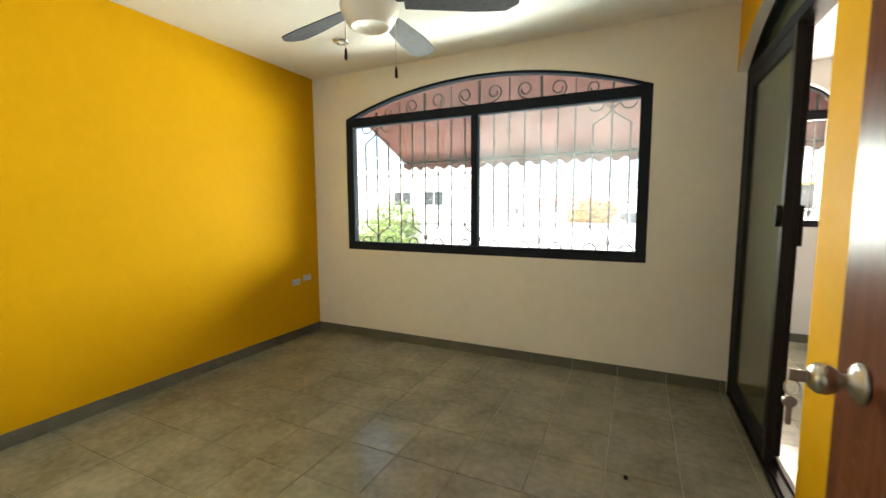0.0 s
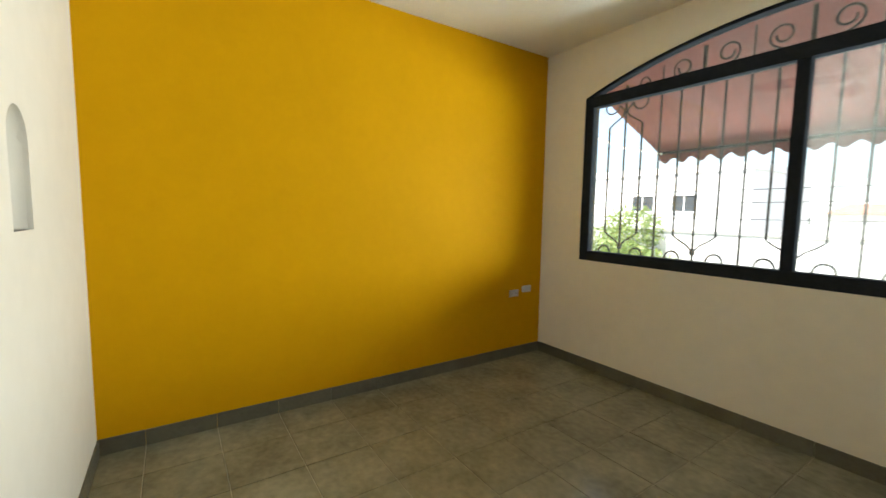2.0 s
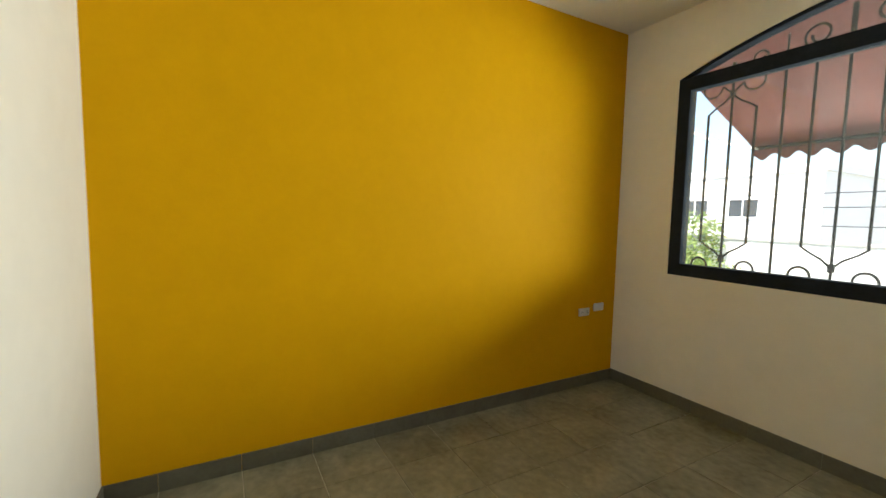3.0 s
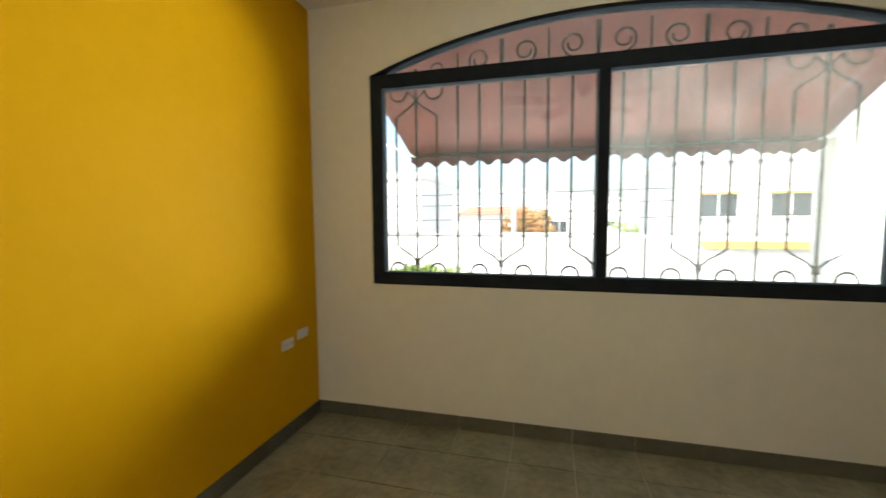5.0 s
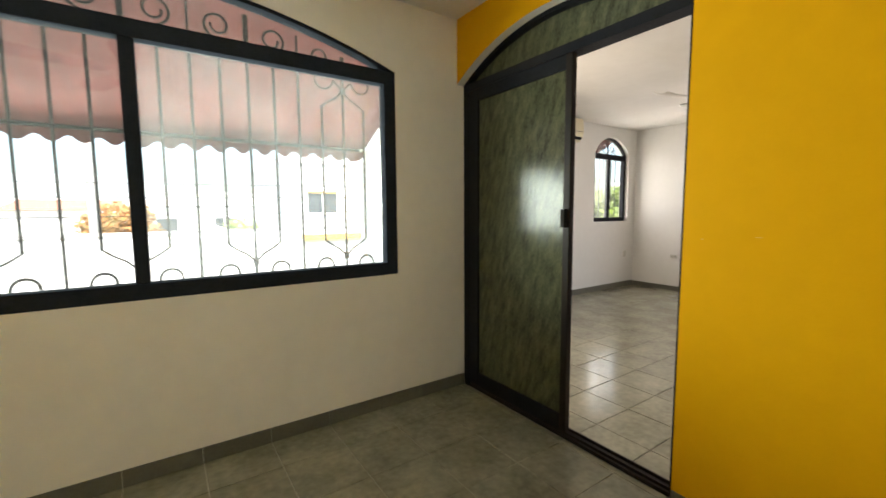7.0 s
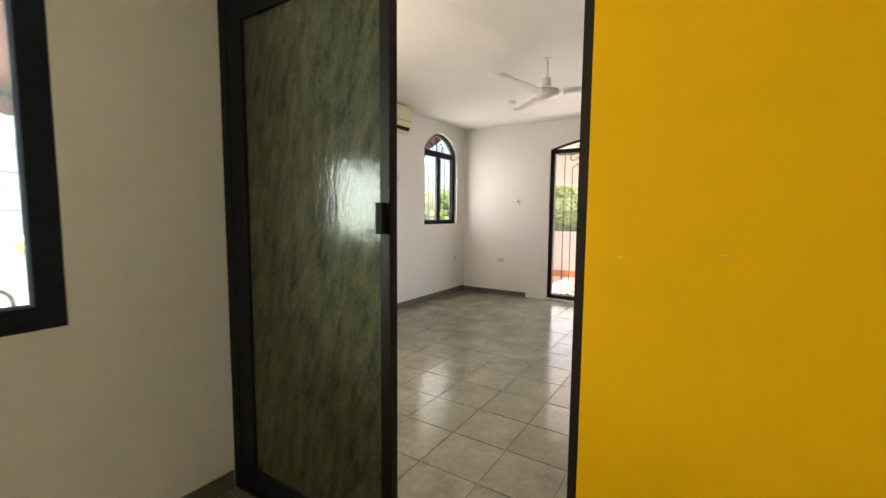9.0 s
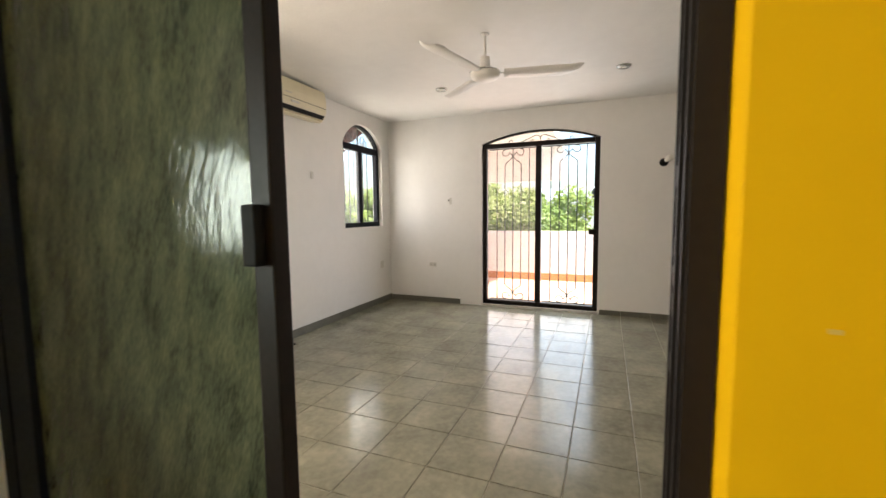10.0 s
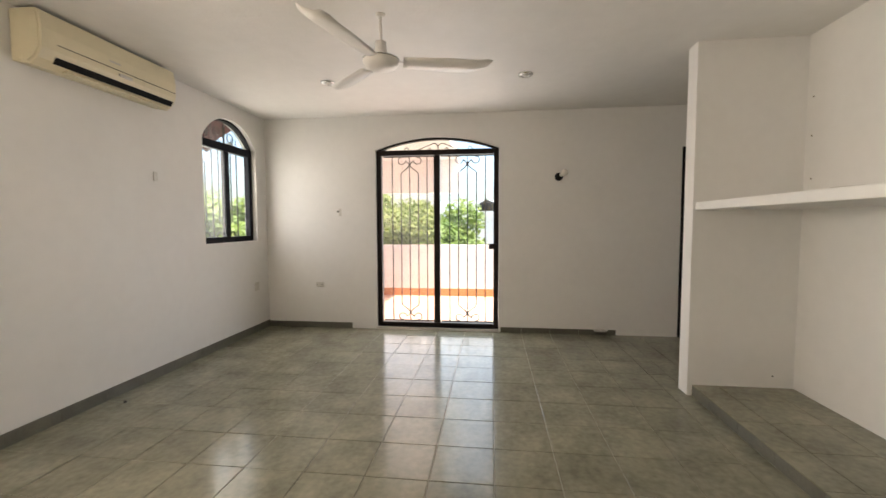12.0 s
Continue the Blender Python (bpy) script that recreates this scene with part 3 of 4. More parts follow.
# ---------------------------------------------------------------- terrace door
def terrace_door():
    u0, u1, z0, zs, rise = TD
    d = thing("terrace_door", "dark bronze sliding terrace door with iron bars behind the glass", "terrace door")
    x0, x1 = X2E + 0.03, X2E + 0.10
    part("jamb", B(x0, x1, u0 + 0.002, u0 + 0.06, z0, zs - 0.002, 0.003), BROWN, d)
    part("jamb", B(x0, x1, u1 - 0.06, u1 - 0.002, z0, zs - 0.002, 0.003), BROWN, d)
    part("threshold", B(x0 - 0.01, x1, u0 + 0.06, u1 - 0.06, z0, z0 + 0.055, 0.003), BROWN, d)
    part("head", B(x0 - 0.004, x1, u0 + 0.06, u1 - 0.06, zs - 0.06, zs, 0.003), BROWN, d)
    part("arch_frame", arch_bar("y", u0, u1, zs, rise, x0, x1, 0.018), BROWN, d)
    c = (u0 + u1) / 2
    part("mullion", B(x0 + 0.005, x1 - 0.005, c - 0.035, c + 0.035, z0 + 0.055, zs - 0.06, 0.003), BROWN, d)
    xm = (x0 + x1) / 2
    for a, b in ((u0 + 0.06, c - 0.035), (c + 0.035, u1 - 0.06)):
        p = part("pane", B(xm - 0.003, xm + 0.003, a, b, z0 + 0.055, zs - 0.06), TINTED if a > c else CLEAR, d)
        p.visible_shadow = False
    p = part("fanlight_pane", arch_pane("y", u0, u1, zs, rise - 0.005, xm), CLEAR, d)
    p.visible_shadow = False
    part("lock", B(x0 - 0.03, x0, u0 + 0.02, u0 + 0.115, 0.965, 1.03, 0.005), BROWN, d, "dark lock with pull")
    g = thing("door_grille", "black wrought-iron grille with scrolls behind the terrace door", "door grille")
    w = X2E + T + 0.035
    for a, b in ((u0 + 0.05, c - 0.03), (c + 0.03, u1 - 0.05)):
        zb, zt = z0 + 0.04, zs - 0.05
        iron(g, "rail", "y", w, [(a, zb), (b, zb)], 0.009)
        iron(g, "rail", "y", w, [(a, zt), (b, zt)], 0.009)
        st = (b - a) / 6
        m = (a + b) / 2
        for k in (-2, 2):
            twisted(g, "y", w, m + k * st, zb, zt, 0.0062)
        for k in (-1, 1):
            twisted(g, "y", w, m + k * st, zb + 0.20, zt - 0.20, 0.0062)
        twisted(g, "y", w, m, zb, zt, 0.0062)
        motif(g, "y", w, m, zb + 0.10, 1, st, True)
        motif(g, "y", w, m, zt - 0.10, -1, st, True)
    for k in (-1, 1):
        iron(g, "scroll", "y", w, [(c + k * p, q) for p, q in [(0.0, zs + 0.01)] + arc(0.05, zs + 0.05, 0.05, 180, 60, 8) + [(0.16, zs + 0.06), (0.27, zs + 0.015)]], 0.005)
        iron(g, "scroll", "y", w, [(c + k * p, q) for p, q in arc(0.38, zs + 0.035, 0.028, -90, 200, 12, 0.6)], 0.005)
        iron(g, "scroll", "y", w, [(c + k * p, q) for p, q in arc(0.10, zs + 0.03, 0.022, -90, 200, 12, 0.6)], 0.005)
    part("step", B(X2E - 0.02, X2E + T, u0 - 0.01, u1 + 0.01, 0.0, 0.03, 0.003), PLASTER, d, "white plastered door step")
    return d


terrace_door()


# ---------------------------------------------------------------- wooden door
def wooden_door():
    d = thing("wooden_door", "varnished brown wooden door standing open against the wall", "door", at=(0.17, YS + 0.02, 0))
    part("leaf", B(-0.04, 0.0, 0.0, 0.78, 0.012, 2.05, 0.003), WOOD, d)
    for s, x in ((-1, -0.04), (1, 0.0)):
        bm = lathe(bmesh.new(), [(0.034, x), (0.034, x + s * 0.004), (0.028, x + s * 0.009), (0.013, x + s * 0.014), (0.012, x + s * 0.028), (0.022, x + s * 0.036), (0.027, x + s * 0.048), (0.026, x + s * 0.060), (0.018, x + s * 0.069), (0.008, x + s * 0.071)], (0, 0.684, 0.955), 28, "x")
        k = part("knob", bm, STEEL, d, "brushed steel door knob", smooth=True)
    kx = -0.115
    part("key", B(kx - 0.022, kx + 0.005, 0.6825, 0.6855, 0.944, 0.966, 0.001), STEEL, k, "key in the lock")
    bm = tube(bmesh.new(), [(kx - 0.016 + 0.011 * math.cos(a * math.tau / 14), 0.684, 0.932 + 0.014 * math.sin(a * math.tau / 14)) for a in range(15)], 0.0015)
    part("key_ring", bm, STEEL, k)
    bm = lathe(bmesh.new(), [(0.011, -0.0012), (0.011, 0.0012)], (kx - 0.018, 0.684, 0.905), 16, "y")
    box(bm, kx - 0.022, kx - 0.014, 0.6828, 0.6852, 0.862, 0.897)
    part("hanging_key", bm, STEEL, k)
    for z in (0.25, 1.05, 1.8):
        part("hinge", lathe(bmesh.new(), [(0.006, z - 0.045), (0.006, z + 0.045)], (0.006, -0.004, 0), 10), STEEL, d)
    return d


wooden_door()
fr = thing("door_frame", "brown wooden frame of the entrance doorway", "door frame", kind="structure")
part("jamb", B(DOOR[0], DOOR[0] + 0.03, YS - T + 0.002, YS - 0.002, 0, 2.05), WOOD, fr)
part("jamb", B(DOOR[1] - 0.002, DOOR[1] + 0.03, YS - T - 0.004, YS - T - 0.001, 0, 2.05), WOOD, fr)
part("head", B(DOOR[0] + 0.03, DOOR[1], YS - T + 0.002, YS - 0.002, 2.05, 2.08), WOOD, fr)
nd = thing("nook_door", "closed dark wooden door in the nook", "door")
part("leaf", B(X2E + 0.03, X2E + 0.07, -0.55, 0.28, 0.01, 2.04), WOOD, nd)
part("frame", B(X2E - 0.012, X2E + 0.10, 0.28, 0.316, 0, 2.08, 0.003), DARK, nd)
part("frame", B(X2E + 0.002, X2E + 0.10, -0.548, 0.28, 2.04, 2.078), DARK, nd)


# ---------------------------------------------------------------- fans
def fan_blade(bm, r0, r1, w0, w1, z, pitch, curl, thick=0.006, n=10):
    grid = []
    for i in range(n + 1):
        f = i / n
        x = r0 + (r1 - r0) * f
        w = w0 + (w1 - w0) * min(1, f * 1.6)
        if f > 0.86:
            w *= math.sqrt(max(1 - ((f - 0.86) / 0.15) ** 2, 0.05))
        row = []
        for s in (-1, -0.33, 0.33, 1):
            y = s * w / 2
            row.append(bm.verts.new((x, y, z + y * math.tan(radians(pitch)) + curl * (1 - s * s) * -1)))
        grid.append(row)
    for i in range(n):
        for j in range(3):
            bm.faces.new((grid[i][j], grid[i + 1][j], grid[i + 1][j + 1], grid[i][j + 1]))
    bmesh.ops.recalc_face_normals(bm, faces=bm.faces)
    bmesh.ops.solidify(bm, geom=bm.faces, thickness=thick)
    return bm


def dark_fan(x, y, a0):
    f = thing("ceiling_fan", "white ceiling fan with five dark blades and a globe lamp", "ceiling fan", at=(x, y, 0))
    part("canopy", lathe(bmesh.new(), [(0.065, H), (0.06, H - 0.03), (0.02, H - 0.05)]), FANWHITE, f, smooth=True)
    part("rod", lathe(bmesh.new(), [(0.012, H - 0.045), (0.012, 2.38)], n=12), FANWHITE, f, smooth=True)
    part("motor", lathe(bmesh.new(), [(0.03, 2.40), (0.09, 2.385), (0.115, 2.35), (0.115, 2.305), (0.085, 2.28), (0.06, 2.27), (0.06, 2.25)]), FANWHITE, f, smooth=True)
    part("lamp_globe", lathe(bmesh.new(), [(0.07, 2.262), (0.135, 2.258), (0.146, 2.245), (0.142, 2.215), (0.120, 2.172), (0.104, 2.150), (0.098, 2.144), (0.084, 2.146), (0.074, 2.156), (0.001, 2.160)]), LAMPGLASS, f, smooth=True)
    for k in range(5):
        b = part("blade", fan_blade(bmesh.new(), 0.17, 0.735, 0.095, 0.155, 0, -12, 0), BLADE, f, "dark wooden blade")
        b.matrix_basis = pose(0, 0, 2.265, 0, 0, a0 + 72 * k)
        bk = part("bracket", B(0.08, 0.22, -0.014, 0.014, 0.004, 0.010, 0.002), DARK, b)
    for px, py, n in ((-0.075, -0.10, 0.235), (0.11, 0.06, 0.30)):
        c = part("pull_chain", tube(bmesh.new(), [(px, py, 2.26), (px, py, 2.26 - n)], 0.0018), STEEL, f)
        part("pull", lathe(bmesh.new(), [(0.003, 2.262 - n), (0.006, 2.25 - n), (0.008, 2.215 - n), (0.004, 2.205 - n)], (px, py, 0), 10), DARK, c, "dark pull knob")
    return f


def pressed_blade(r0, r1, w, n=14):
    """A pressed metal blade: hollow across, its slanted tip bent upwards."""
    bm = bmesh.new()
    grid = []
    for i in range(n + 1):
        f = i / n
        row = []
        for s in (-1, -0.6, -0.2, 0.2, 0.6, 1):
            x = r0 + (r1 - r0 + 0.035 * s) * f
            k = w * (0.8 + 0.2 * min(1, f * 2)) * (1 if f < 0.88 else math.sqrt(max(1 - ((f - 0.88) / 0.15) ** 2, 0.1)))
            y = -s * k / 2
            row.append(bm.verts.new((x, y, -y * 0.20 - 0.016 * (1 - s * s) + 0.22 * max(0, f - 0.84) * (r1 - r0))))
        grid.append(row)
    for u, v in zip(grid, grid[1:]):
        for j in range(5):
            bm.faces.new((u[j], v[j], v[j + 1], u[j + 1]))
    bmesh.ops.recalc_face_normals(bm, faces=bm.faces)
    bmesh.ops.solidify(bm, geom=bm.faces, thickness=0.002)
    return bm


def white_fan(x, y, a0):
    f = thing("ceiling_fan", "white metal ceiling fan with three blades", "ceiling fan", at=(x, y, 0))
    part("hook_plate", lathe(bmesh.new(), [(0.03, H), (0.028, H - 0.008), (0.011, H - 0.014)]), FANWHITE, f, smooth=True)
    part("rod", lathe(bmesh.new(), [(0.0095, H - 0.01), (0.0095, 2.33)], n=12), FANWHITE, f, smooth=True)
    part("collar", lathe(bmesh.new(), [(0.018, 2.365), (0.033, 2.358), (0.038, 2.295), (0.046, 2.275)]), FANWHITE, f, smooth=True)
    m = part("motor", lathe(bmesh.new(), [(0.045, 2.278), (0.092, 2.268), (0.108, 2.254), (0.108, 2.236), (0.098, 2.214), (0.06, 2.196), (0.03, 2.191)]), FANWHITE, f, smooth=True)
    part("motor_ring", lathe(bmesh.new(), [(0.109, 2.258), (0.112, 2.254), (0.109, 2.249)]), CHROME, m, smooth=True)
    for k in range(3):
        b = part("blade", pressed_blade(0.135, 0.655, 0.145), FANWHITE, f, "white pressed metal blade", smooth=True)
        b.matrix_basis = pose(0, 0, 2.242, 0, 0, a0 + 120 * k)
        part("bracket", B(0.095, 0.17, -0.012, 0.012, -0.003, 0.003, 0.001), FANWHITE, b)
    return f


dark_fan(-1.46, 2.11, 23)
white_fan(2.835, 3.03, -75)


# ---------------------------------------------------------------- small fixtures
def downlight(x, y):
    d = thing("downlight", "recessed ceiling spotlight with a steel ring, switched off", "downlight", group="ceiling spotlights", at=(x, y, H))
    part("ring", lathe(bmesh.new(), [(0.036, -0.001), (0.062, 0.0), (0.060, -0.010), (0.046, -0.017), (0.038, -0.012)]), CHROME, d, smooth=True)
    part("bulb", lathe(bmesh.new(), [(0.037, -0.001), (0.034, -0.006), (0.02, -0.016), (0.006, -0.019)]), LAMPGLASS, d, smooth=True)
    return d


for x, y in ((-2.315, 2.945), (3.94, 2.08), (3.925, 3.81)):
    downlight(x, y)


def outlet(x, y, z, axis, label, w=0.10, h=0.056, holes=True):
    """A cover plate on a wall; axis is the way it faces."""
    rz = {"+x": 90, "-x": -90, "-y": 0}[axis]
    o = thing("wall_outlet", label, "wall outlet", at=(x, y, z), rz=rz)
    part("plate", B(-w / 2, w / 2, -0.009, 0, -h / 2, h / 2, 0.003), PLASTIC, o)
    if holes:
        for u in (-0.026, 0.026):
            s = part("socket", B(u - 0.014, u + 0.014, -0.012, -0.008, -0.017, 0.017, 0.002), PLASTIC, o)
            for q in (-0.006, 0.006):
                part("slot", B(u + q - 0.0012, u + q + 0.0012, -0.0125, -0.0118, -0.006, 0.006), DARK, s)
    return o


outlet(XW, 3.255, 0.545, "+x", "white socket outlet on the yellow wall")
outlet(XW, 3.40, 0.570, "+x", "blank white cover plate on the yellow wall", holes=False)
outlet(X2E, 4.43, 0.530, "-x", "white socket outlet on the white wall")
outlet(4.83, Y2N, 0.535, "-y", "white socket outlet below the small window", w=0.08, h=0.10, holes=False)
# small plate standing in for an oval beige mark on the wall
outlet(3.425, Y2N, 1.655, "-y", "small white plate in place of an oval beige wall mark", w=0.038, h=0.075, holes=False)
# plate narrowed to stand in for a thin vertical crack
outlet(X2E, 4.16, 1.400, "-x", "narrow white raised strip in place of a thin vertical wall crack", w=0.03, h=0.09, holes=False)
tagged(part("cable_hole", lathe(bmesh.new(), [(0.011, X2E - 0.012), (0.012, X2E)], (0, 4.185, 1.41), 12, "x"), DARK), "small dark open cable hole in the wall", "cable hole")
sc = thing("wall_lamp_socket", "bare lamp socket with a bulb on the white wall", "wall lamp", at=(X2E, 1.615, 1.780))
part("base", lathe(bmesh.new(), [(0.045, 0.0), (0.045, -0.012), (0.03, -0.03), (0.022, -0.05)], axis="x"), DARK, sc, smooth=True)
b = part("bulb", lathe(bmesh.new(), [(0.018, 0.0), (0.024, 0.02), (0.036, 0.05), (0.036, 0.07), (0.022, 0.088), (0.004, 0.093)]), LAMPGLASS, sc, smooth=True)
b.matrix_basis = pose(-0.045, -0.008, 0.008, 0, -55, 62)

# putty marks on the walls
for x, y, z, w, h, ax in ((XE, 1.82, 1.155, 0.010, 0.0012, "x"), (XE, 2.0, 1.14, 0.005, 0.002, "x")):
    tagged(part("wall_scratch", B(x - 0.0012, x + 0.001, y - w, y + w, z - h, z + h), YTRIM), "short scratch in the yellow paint", "wall scratch")


# ---------------------------------------------------------------- air conditioner
def air_conditioner():
    x0, x1, z0, z1 = 2.44, 3.46, 2.185, 2.495
    a = thing("air_conditioner", "yellowed ivory split air conditioner high on the wall", "air conditioner", at=(0, Y2N, 0))
    prof = [(0, z0 + 0.02), (-0.11, z0), (-0.165, z0 + 0.035), (-0.195, z0 + 0.09), (-0.20, z0 + 0.20), (-0.185, z1 - 0.015), (-0.16, z1), (0, z1)]
    bm = bmesh.new()
    A = [bm.verts.new((x0, y, z)) for y, z in prof]
    C = [bm.verts.new((x1, y, z)) for y, z in prof]
    for i in range(len(prof)):
        j = (i + 1) % len(prof)
        bm.faces.new((A[i], C[i], C[j], A[j]))
    bm.faces.new(A)
    bm.faces.new(C[::-1])
    bmesh.ops.bevel(bm, geom=[e for e in bm.edges if abs(e.verts[0].co.x - e.verts[1].co.x) < 0.01], offset=0.012, segments=3, affect="EDGES")
    body = part("body", bm, IVORY, a)
    bm = bmesh.new()
    P = [(-0.163, z0 + 0.024), (-0.188, z0 + 0.060)]
    Q = [(-0.151, z0 + 0.030), (-0.176, z0 + 0.064)]
    hexa(bm, [(x0 + 0.10, *P[0]), (x1 - 0.03, *P[0]), (x1 - 0.03, *P[1]), (x0 + 0.10, *P[1]), (x0 + 0.10, *Q[0]), (x1 - 0.03, *Q[0]), (x1 - 0.03, *Q[1]), (x0 + 0.10, *Q[1])])
    part("air_outlet", bm, DARK, a, "dark air outlet slot")
    part("lip", B(x0 + 0.18, x1 - 0.035, -0.158, -0.120, z0 + 0.001, z0 + 0.012, 0.003), IVORY, a)
    part("panel_seam", B(x0 + 0.10, x1 - 0.02, -0.2005, -0.196, z0 + 0.128, z0 + 0.131), DARK, body)
    part("display", B(x0 + 0.50, x0 + 0.60, -0.205, -0.190, z0 + 0.092, z0 + 0.112, 0.002), STEEL, body, "small grey display window")
    part("badge", B(x0 + 0.43, x0 + 0.51, -0.2025, -0.198, z0 + 0.165, z0 + 0.175), STEEL, body)
    return a


air_conditioner()

# screw holes and old rawl plugs in the alcove
for x, y, z, ax in ((FIN_X0, 0.364, 0.165, "x"), (3.41, ALC_BACK, 1.842, "y"), (3.40, ALC_BACK, 1.554, "y"), (3.41, ALC_BACK, 2.10, "y")):
    off = (x, y, z)
    d = -0.002 if ax == "x" else 0.002
    h = lathe(bmesh.new(), [(0.006, 0.001 * (1 if d < 0 else -1)), (0.0055, d)], off, 10, ax)
    tagged(part("screw_hole", h, DARK if ax == "x" else BARK), "small dark screw hole in the white wall", "screw hole", group="screw holes in the alcove")
bm = B(-0.07, 0.07, -0.012, 0.012, 0.0, 0.005, 0.002)
chip = tagged(part("paint_flake", bm, PLASTER), "flake of old paint lying on the shelf", "paint flake")
chip.matrix_basis = pose(2.25, 0.88, 1.406, 0, 0, 12)

# lumps and crumbs left by the missing skirting
rng = random.Random(4)
bm = bmesh.new()
bmesh.ops.create_icosphere(bm, subdivisions=3, radius=1)
for v in bm.verts:
    v.co = Vector((v.co.x * 0.035, v.co.y * 0.075, max(v.co.z, -0.3) * 0.028)) * (1 + 0.3 * noise.noise(v.co * 3))
lump = part("plaster_lump", bm, PLASTER)
lump.matrix_basis = pose(X2E - 0.03, 1.14, 0.055)
tagged(lump, "lump of white plaster where the skirting ends", "plaster lump")
for x, y in ((2.892, 4.936), (-0.226, 2.311)):
    bm = bmesh.new()
    bmesh.ops.create_icosphere(bm, subdivisions=1, radius=0.011)
    for v in bm.verts:
        v.co *= 1 + 0.4 * noise.noise(v.co * 90)
    c = part("floor_crumb", bm, DARK)
    c.matrix_basis = pose(x, y, 0.007)
    tagged(c, "dark crumb of dirt on the tile floor", "crumb")


# ---------------------------------------------------------------- terrace
ter = tagged(part("terrace_floor", B(X2E + T, 7.6, -2.5, 5.24, -0.25, 0.0), TERRAFLOOR), "pale sunlit terrace floor", "terrace floor", kind="structure")
par = thing("terrace_parapet", "white terrace parapet with a terracotta skirting", "parapet", kind="structure")
part("wall", B(7.42, 7.57, -2.5, 5.24, 0.0, 0.89), STUCCO, par)
part("skirting", B(7.405, 7.42, -2.5, 5.24, 0.0, 0.13), ORANGE, par, "terracotta orange skirting")
part("wall", B(X2E + T, 7.42, -2.5, -2.35, 0.0, 0.89), STUCCO, par)
part("wall", B(X2E + T, 7.405, 5.09, 5.24, 0.0, 0.89), STUCCO, par)
roof = thing("terrace_roof", "white concrete roof over part of the terrace", "terrace roof", kind="structure")
part("soffit", B(X2E + T, 7.6, 2.92, 5.24, 2.36, 2.5), STUCCO, roof)
part("beam", B(7.40, 7.60, 2.92, 5.24, 1.80, 2.36), STUCCO, roof)
part("post", B(7.42, 7.57, 5.09, 5.24, 0.89, 1.80), STUCCO, roof)


# ---------------------------------------------------------------- outside
G = -3.2
ground = part("ground", B(-900, 900, -900, 900, G - 0.5, G), EARTH)
tagged(ground, "dry pale ground of the neighbourhood", "ground", kind="structure")
road = tagged(part("road", B(-80, 80, 16.8, 20.0, G - 0.1, G + 0.02), CONCRETE), "pale concrete street", "road", kind="structure")
for ya, yb in ((15.6, 16.8), (20.0, 21.4)):
    tagged(part("pavement", B(-80, 80, ya, yb, G - 0.1, G + 0.17), CONCRETE), "pale concrete pavement with a kerb", "pavement", kind="structure")
lower = thing("own_house_base", "white lower storey of the house", "house", kind="structure")
part("wall", B(XW - T, X2E + T, -1.25, YN + T, G, -0.26), STUCCO, lower)
part("wall", B(XE, X2E + T, YN + T, Y2N + T, G, -0.26), STUCCO, lower)
part("wall", B(X2E + T, 7.6, -2.5, 5.24, G, -0.26), STUCCO, lower)


def house(x, y, w, d, h, label, wins=(), trim=None, roofm=None, face=-1):
    """A flat-roofed house with its front towards -y; wins: (x, z, width, height) on the front."""
    o = thing("house", label, "house", at=(x, y, G))
    part("wall", B(-w / 2, w / 2, 0, d, 0, h), STUCCO, o)
    for c in ((-w / 2 - 0.1, w / 2 + 0.1, -0.1, 0.1), (-w / 2 - 0.1, w / 2 + 0.1, d - 0.1, d + 0.1), (-w / 2 - 0.1, -w / 2 + 0.1, 0.1, d - 0.1), (w / 2 - 0.1, w / 2 + 0.1, 0.1, d - 0.1)):
        part("parapet", B(*c, h, h + 0.35), STUCCO, o)
    if roofm:
        bm = bmesh.new()
        hexa(bm, [(-w / 2 - 0.3, -0.4, h + 0.36), (w / 2 + 0.3, -0.4, h + 0.36), (w / 2 + 0.3, d + 0.3, h + 0.36), (-w / 2 - 0.3, d + 0.3, h + 0.36), (-w / 2 + 0.5, d / 2 - 0.3, h + 1.3), (w / 2 - 0.5, d / 2 - 0.3, h + 1.3), (w / 2 - 0.5, d / 2 + 0.3, h + 1.3), (-w / 2 + 0.5, d / 2 + 0.3, h + 1.3)])
        part("roof", bm, roofm, o)
    for wx, wz, ww, wh in wins:
        wd = part("window", B(wx - ww / 2, wx + ww / 2, -0.03, 0.02, wz, wz + wh), WINDARK, o)
        part("frame", B(wx - ww / 2 - 0.06, wx + ww / 2 + 0.06, -0.09, 0.0, wz + wh, wz + wh + 0.10), trim or STUCCO, wd)
        part("sill", B(wx - ww / 2 - 0.06, wx + ww / 2 + 0.06, -0.10, 0.0, wz - 0.08, wz), STUCCO, wd)
        part("mullion", B(wx - 0.03, wx + 0.03, -0.05, -0.031, wz, wz + wh), STUCCO, wd)
    return o


house(-13.5, 24, 9, 8, 6.7, "white two-storey house with dark windows", [(-0.95, 4.65, 1.25, 0.85), (1.4, 4.65, 1.25, 0.85), (0, 0.9, 1.5, 1.2)])
house(7.8, 22.5, 8, 8, 6.9, "white two-storey house with ochre window hoods", [(-2.2, 4.4, 1.5, 1.0), (0.6, 4.4, 1.5, 1.0), (-2.0, 0.8, 1.5, 1.2)], YTRIM)
house(1.5, 40, 10, 8, 5.0, "low white house across the street", [(-2.5, 3.0, 1.4, 1.0), (1.5, 3.0, 1.4, 1.0)])
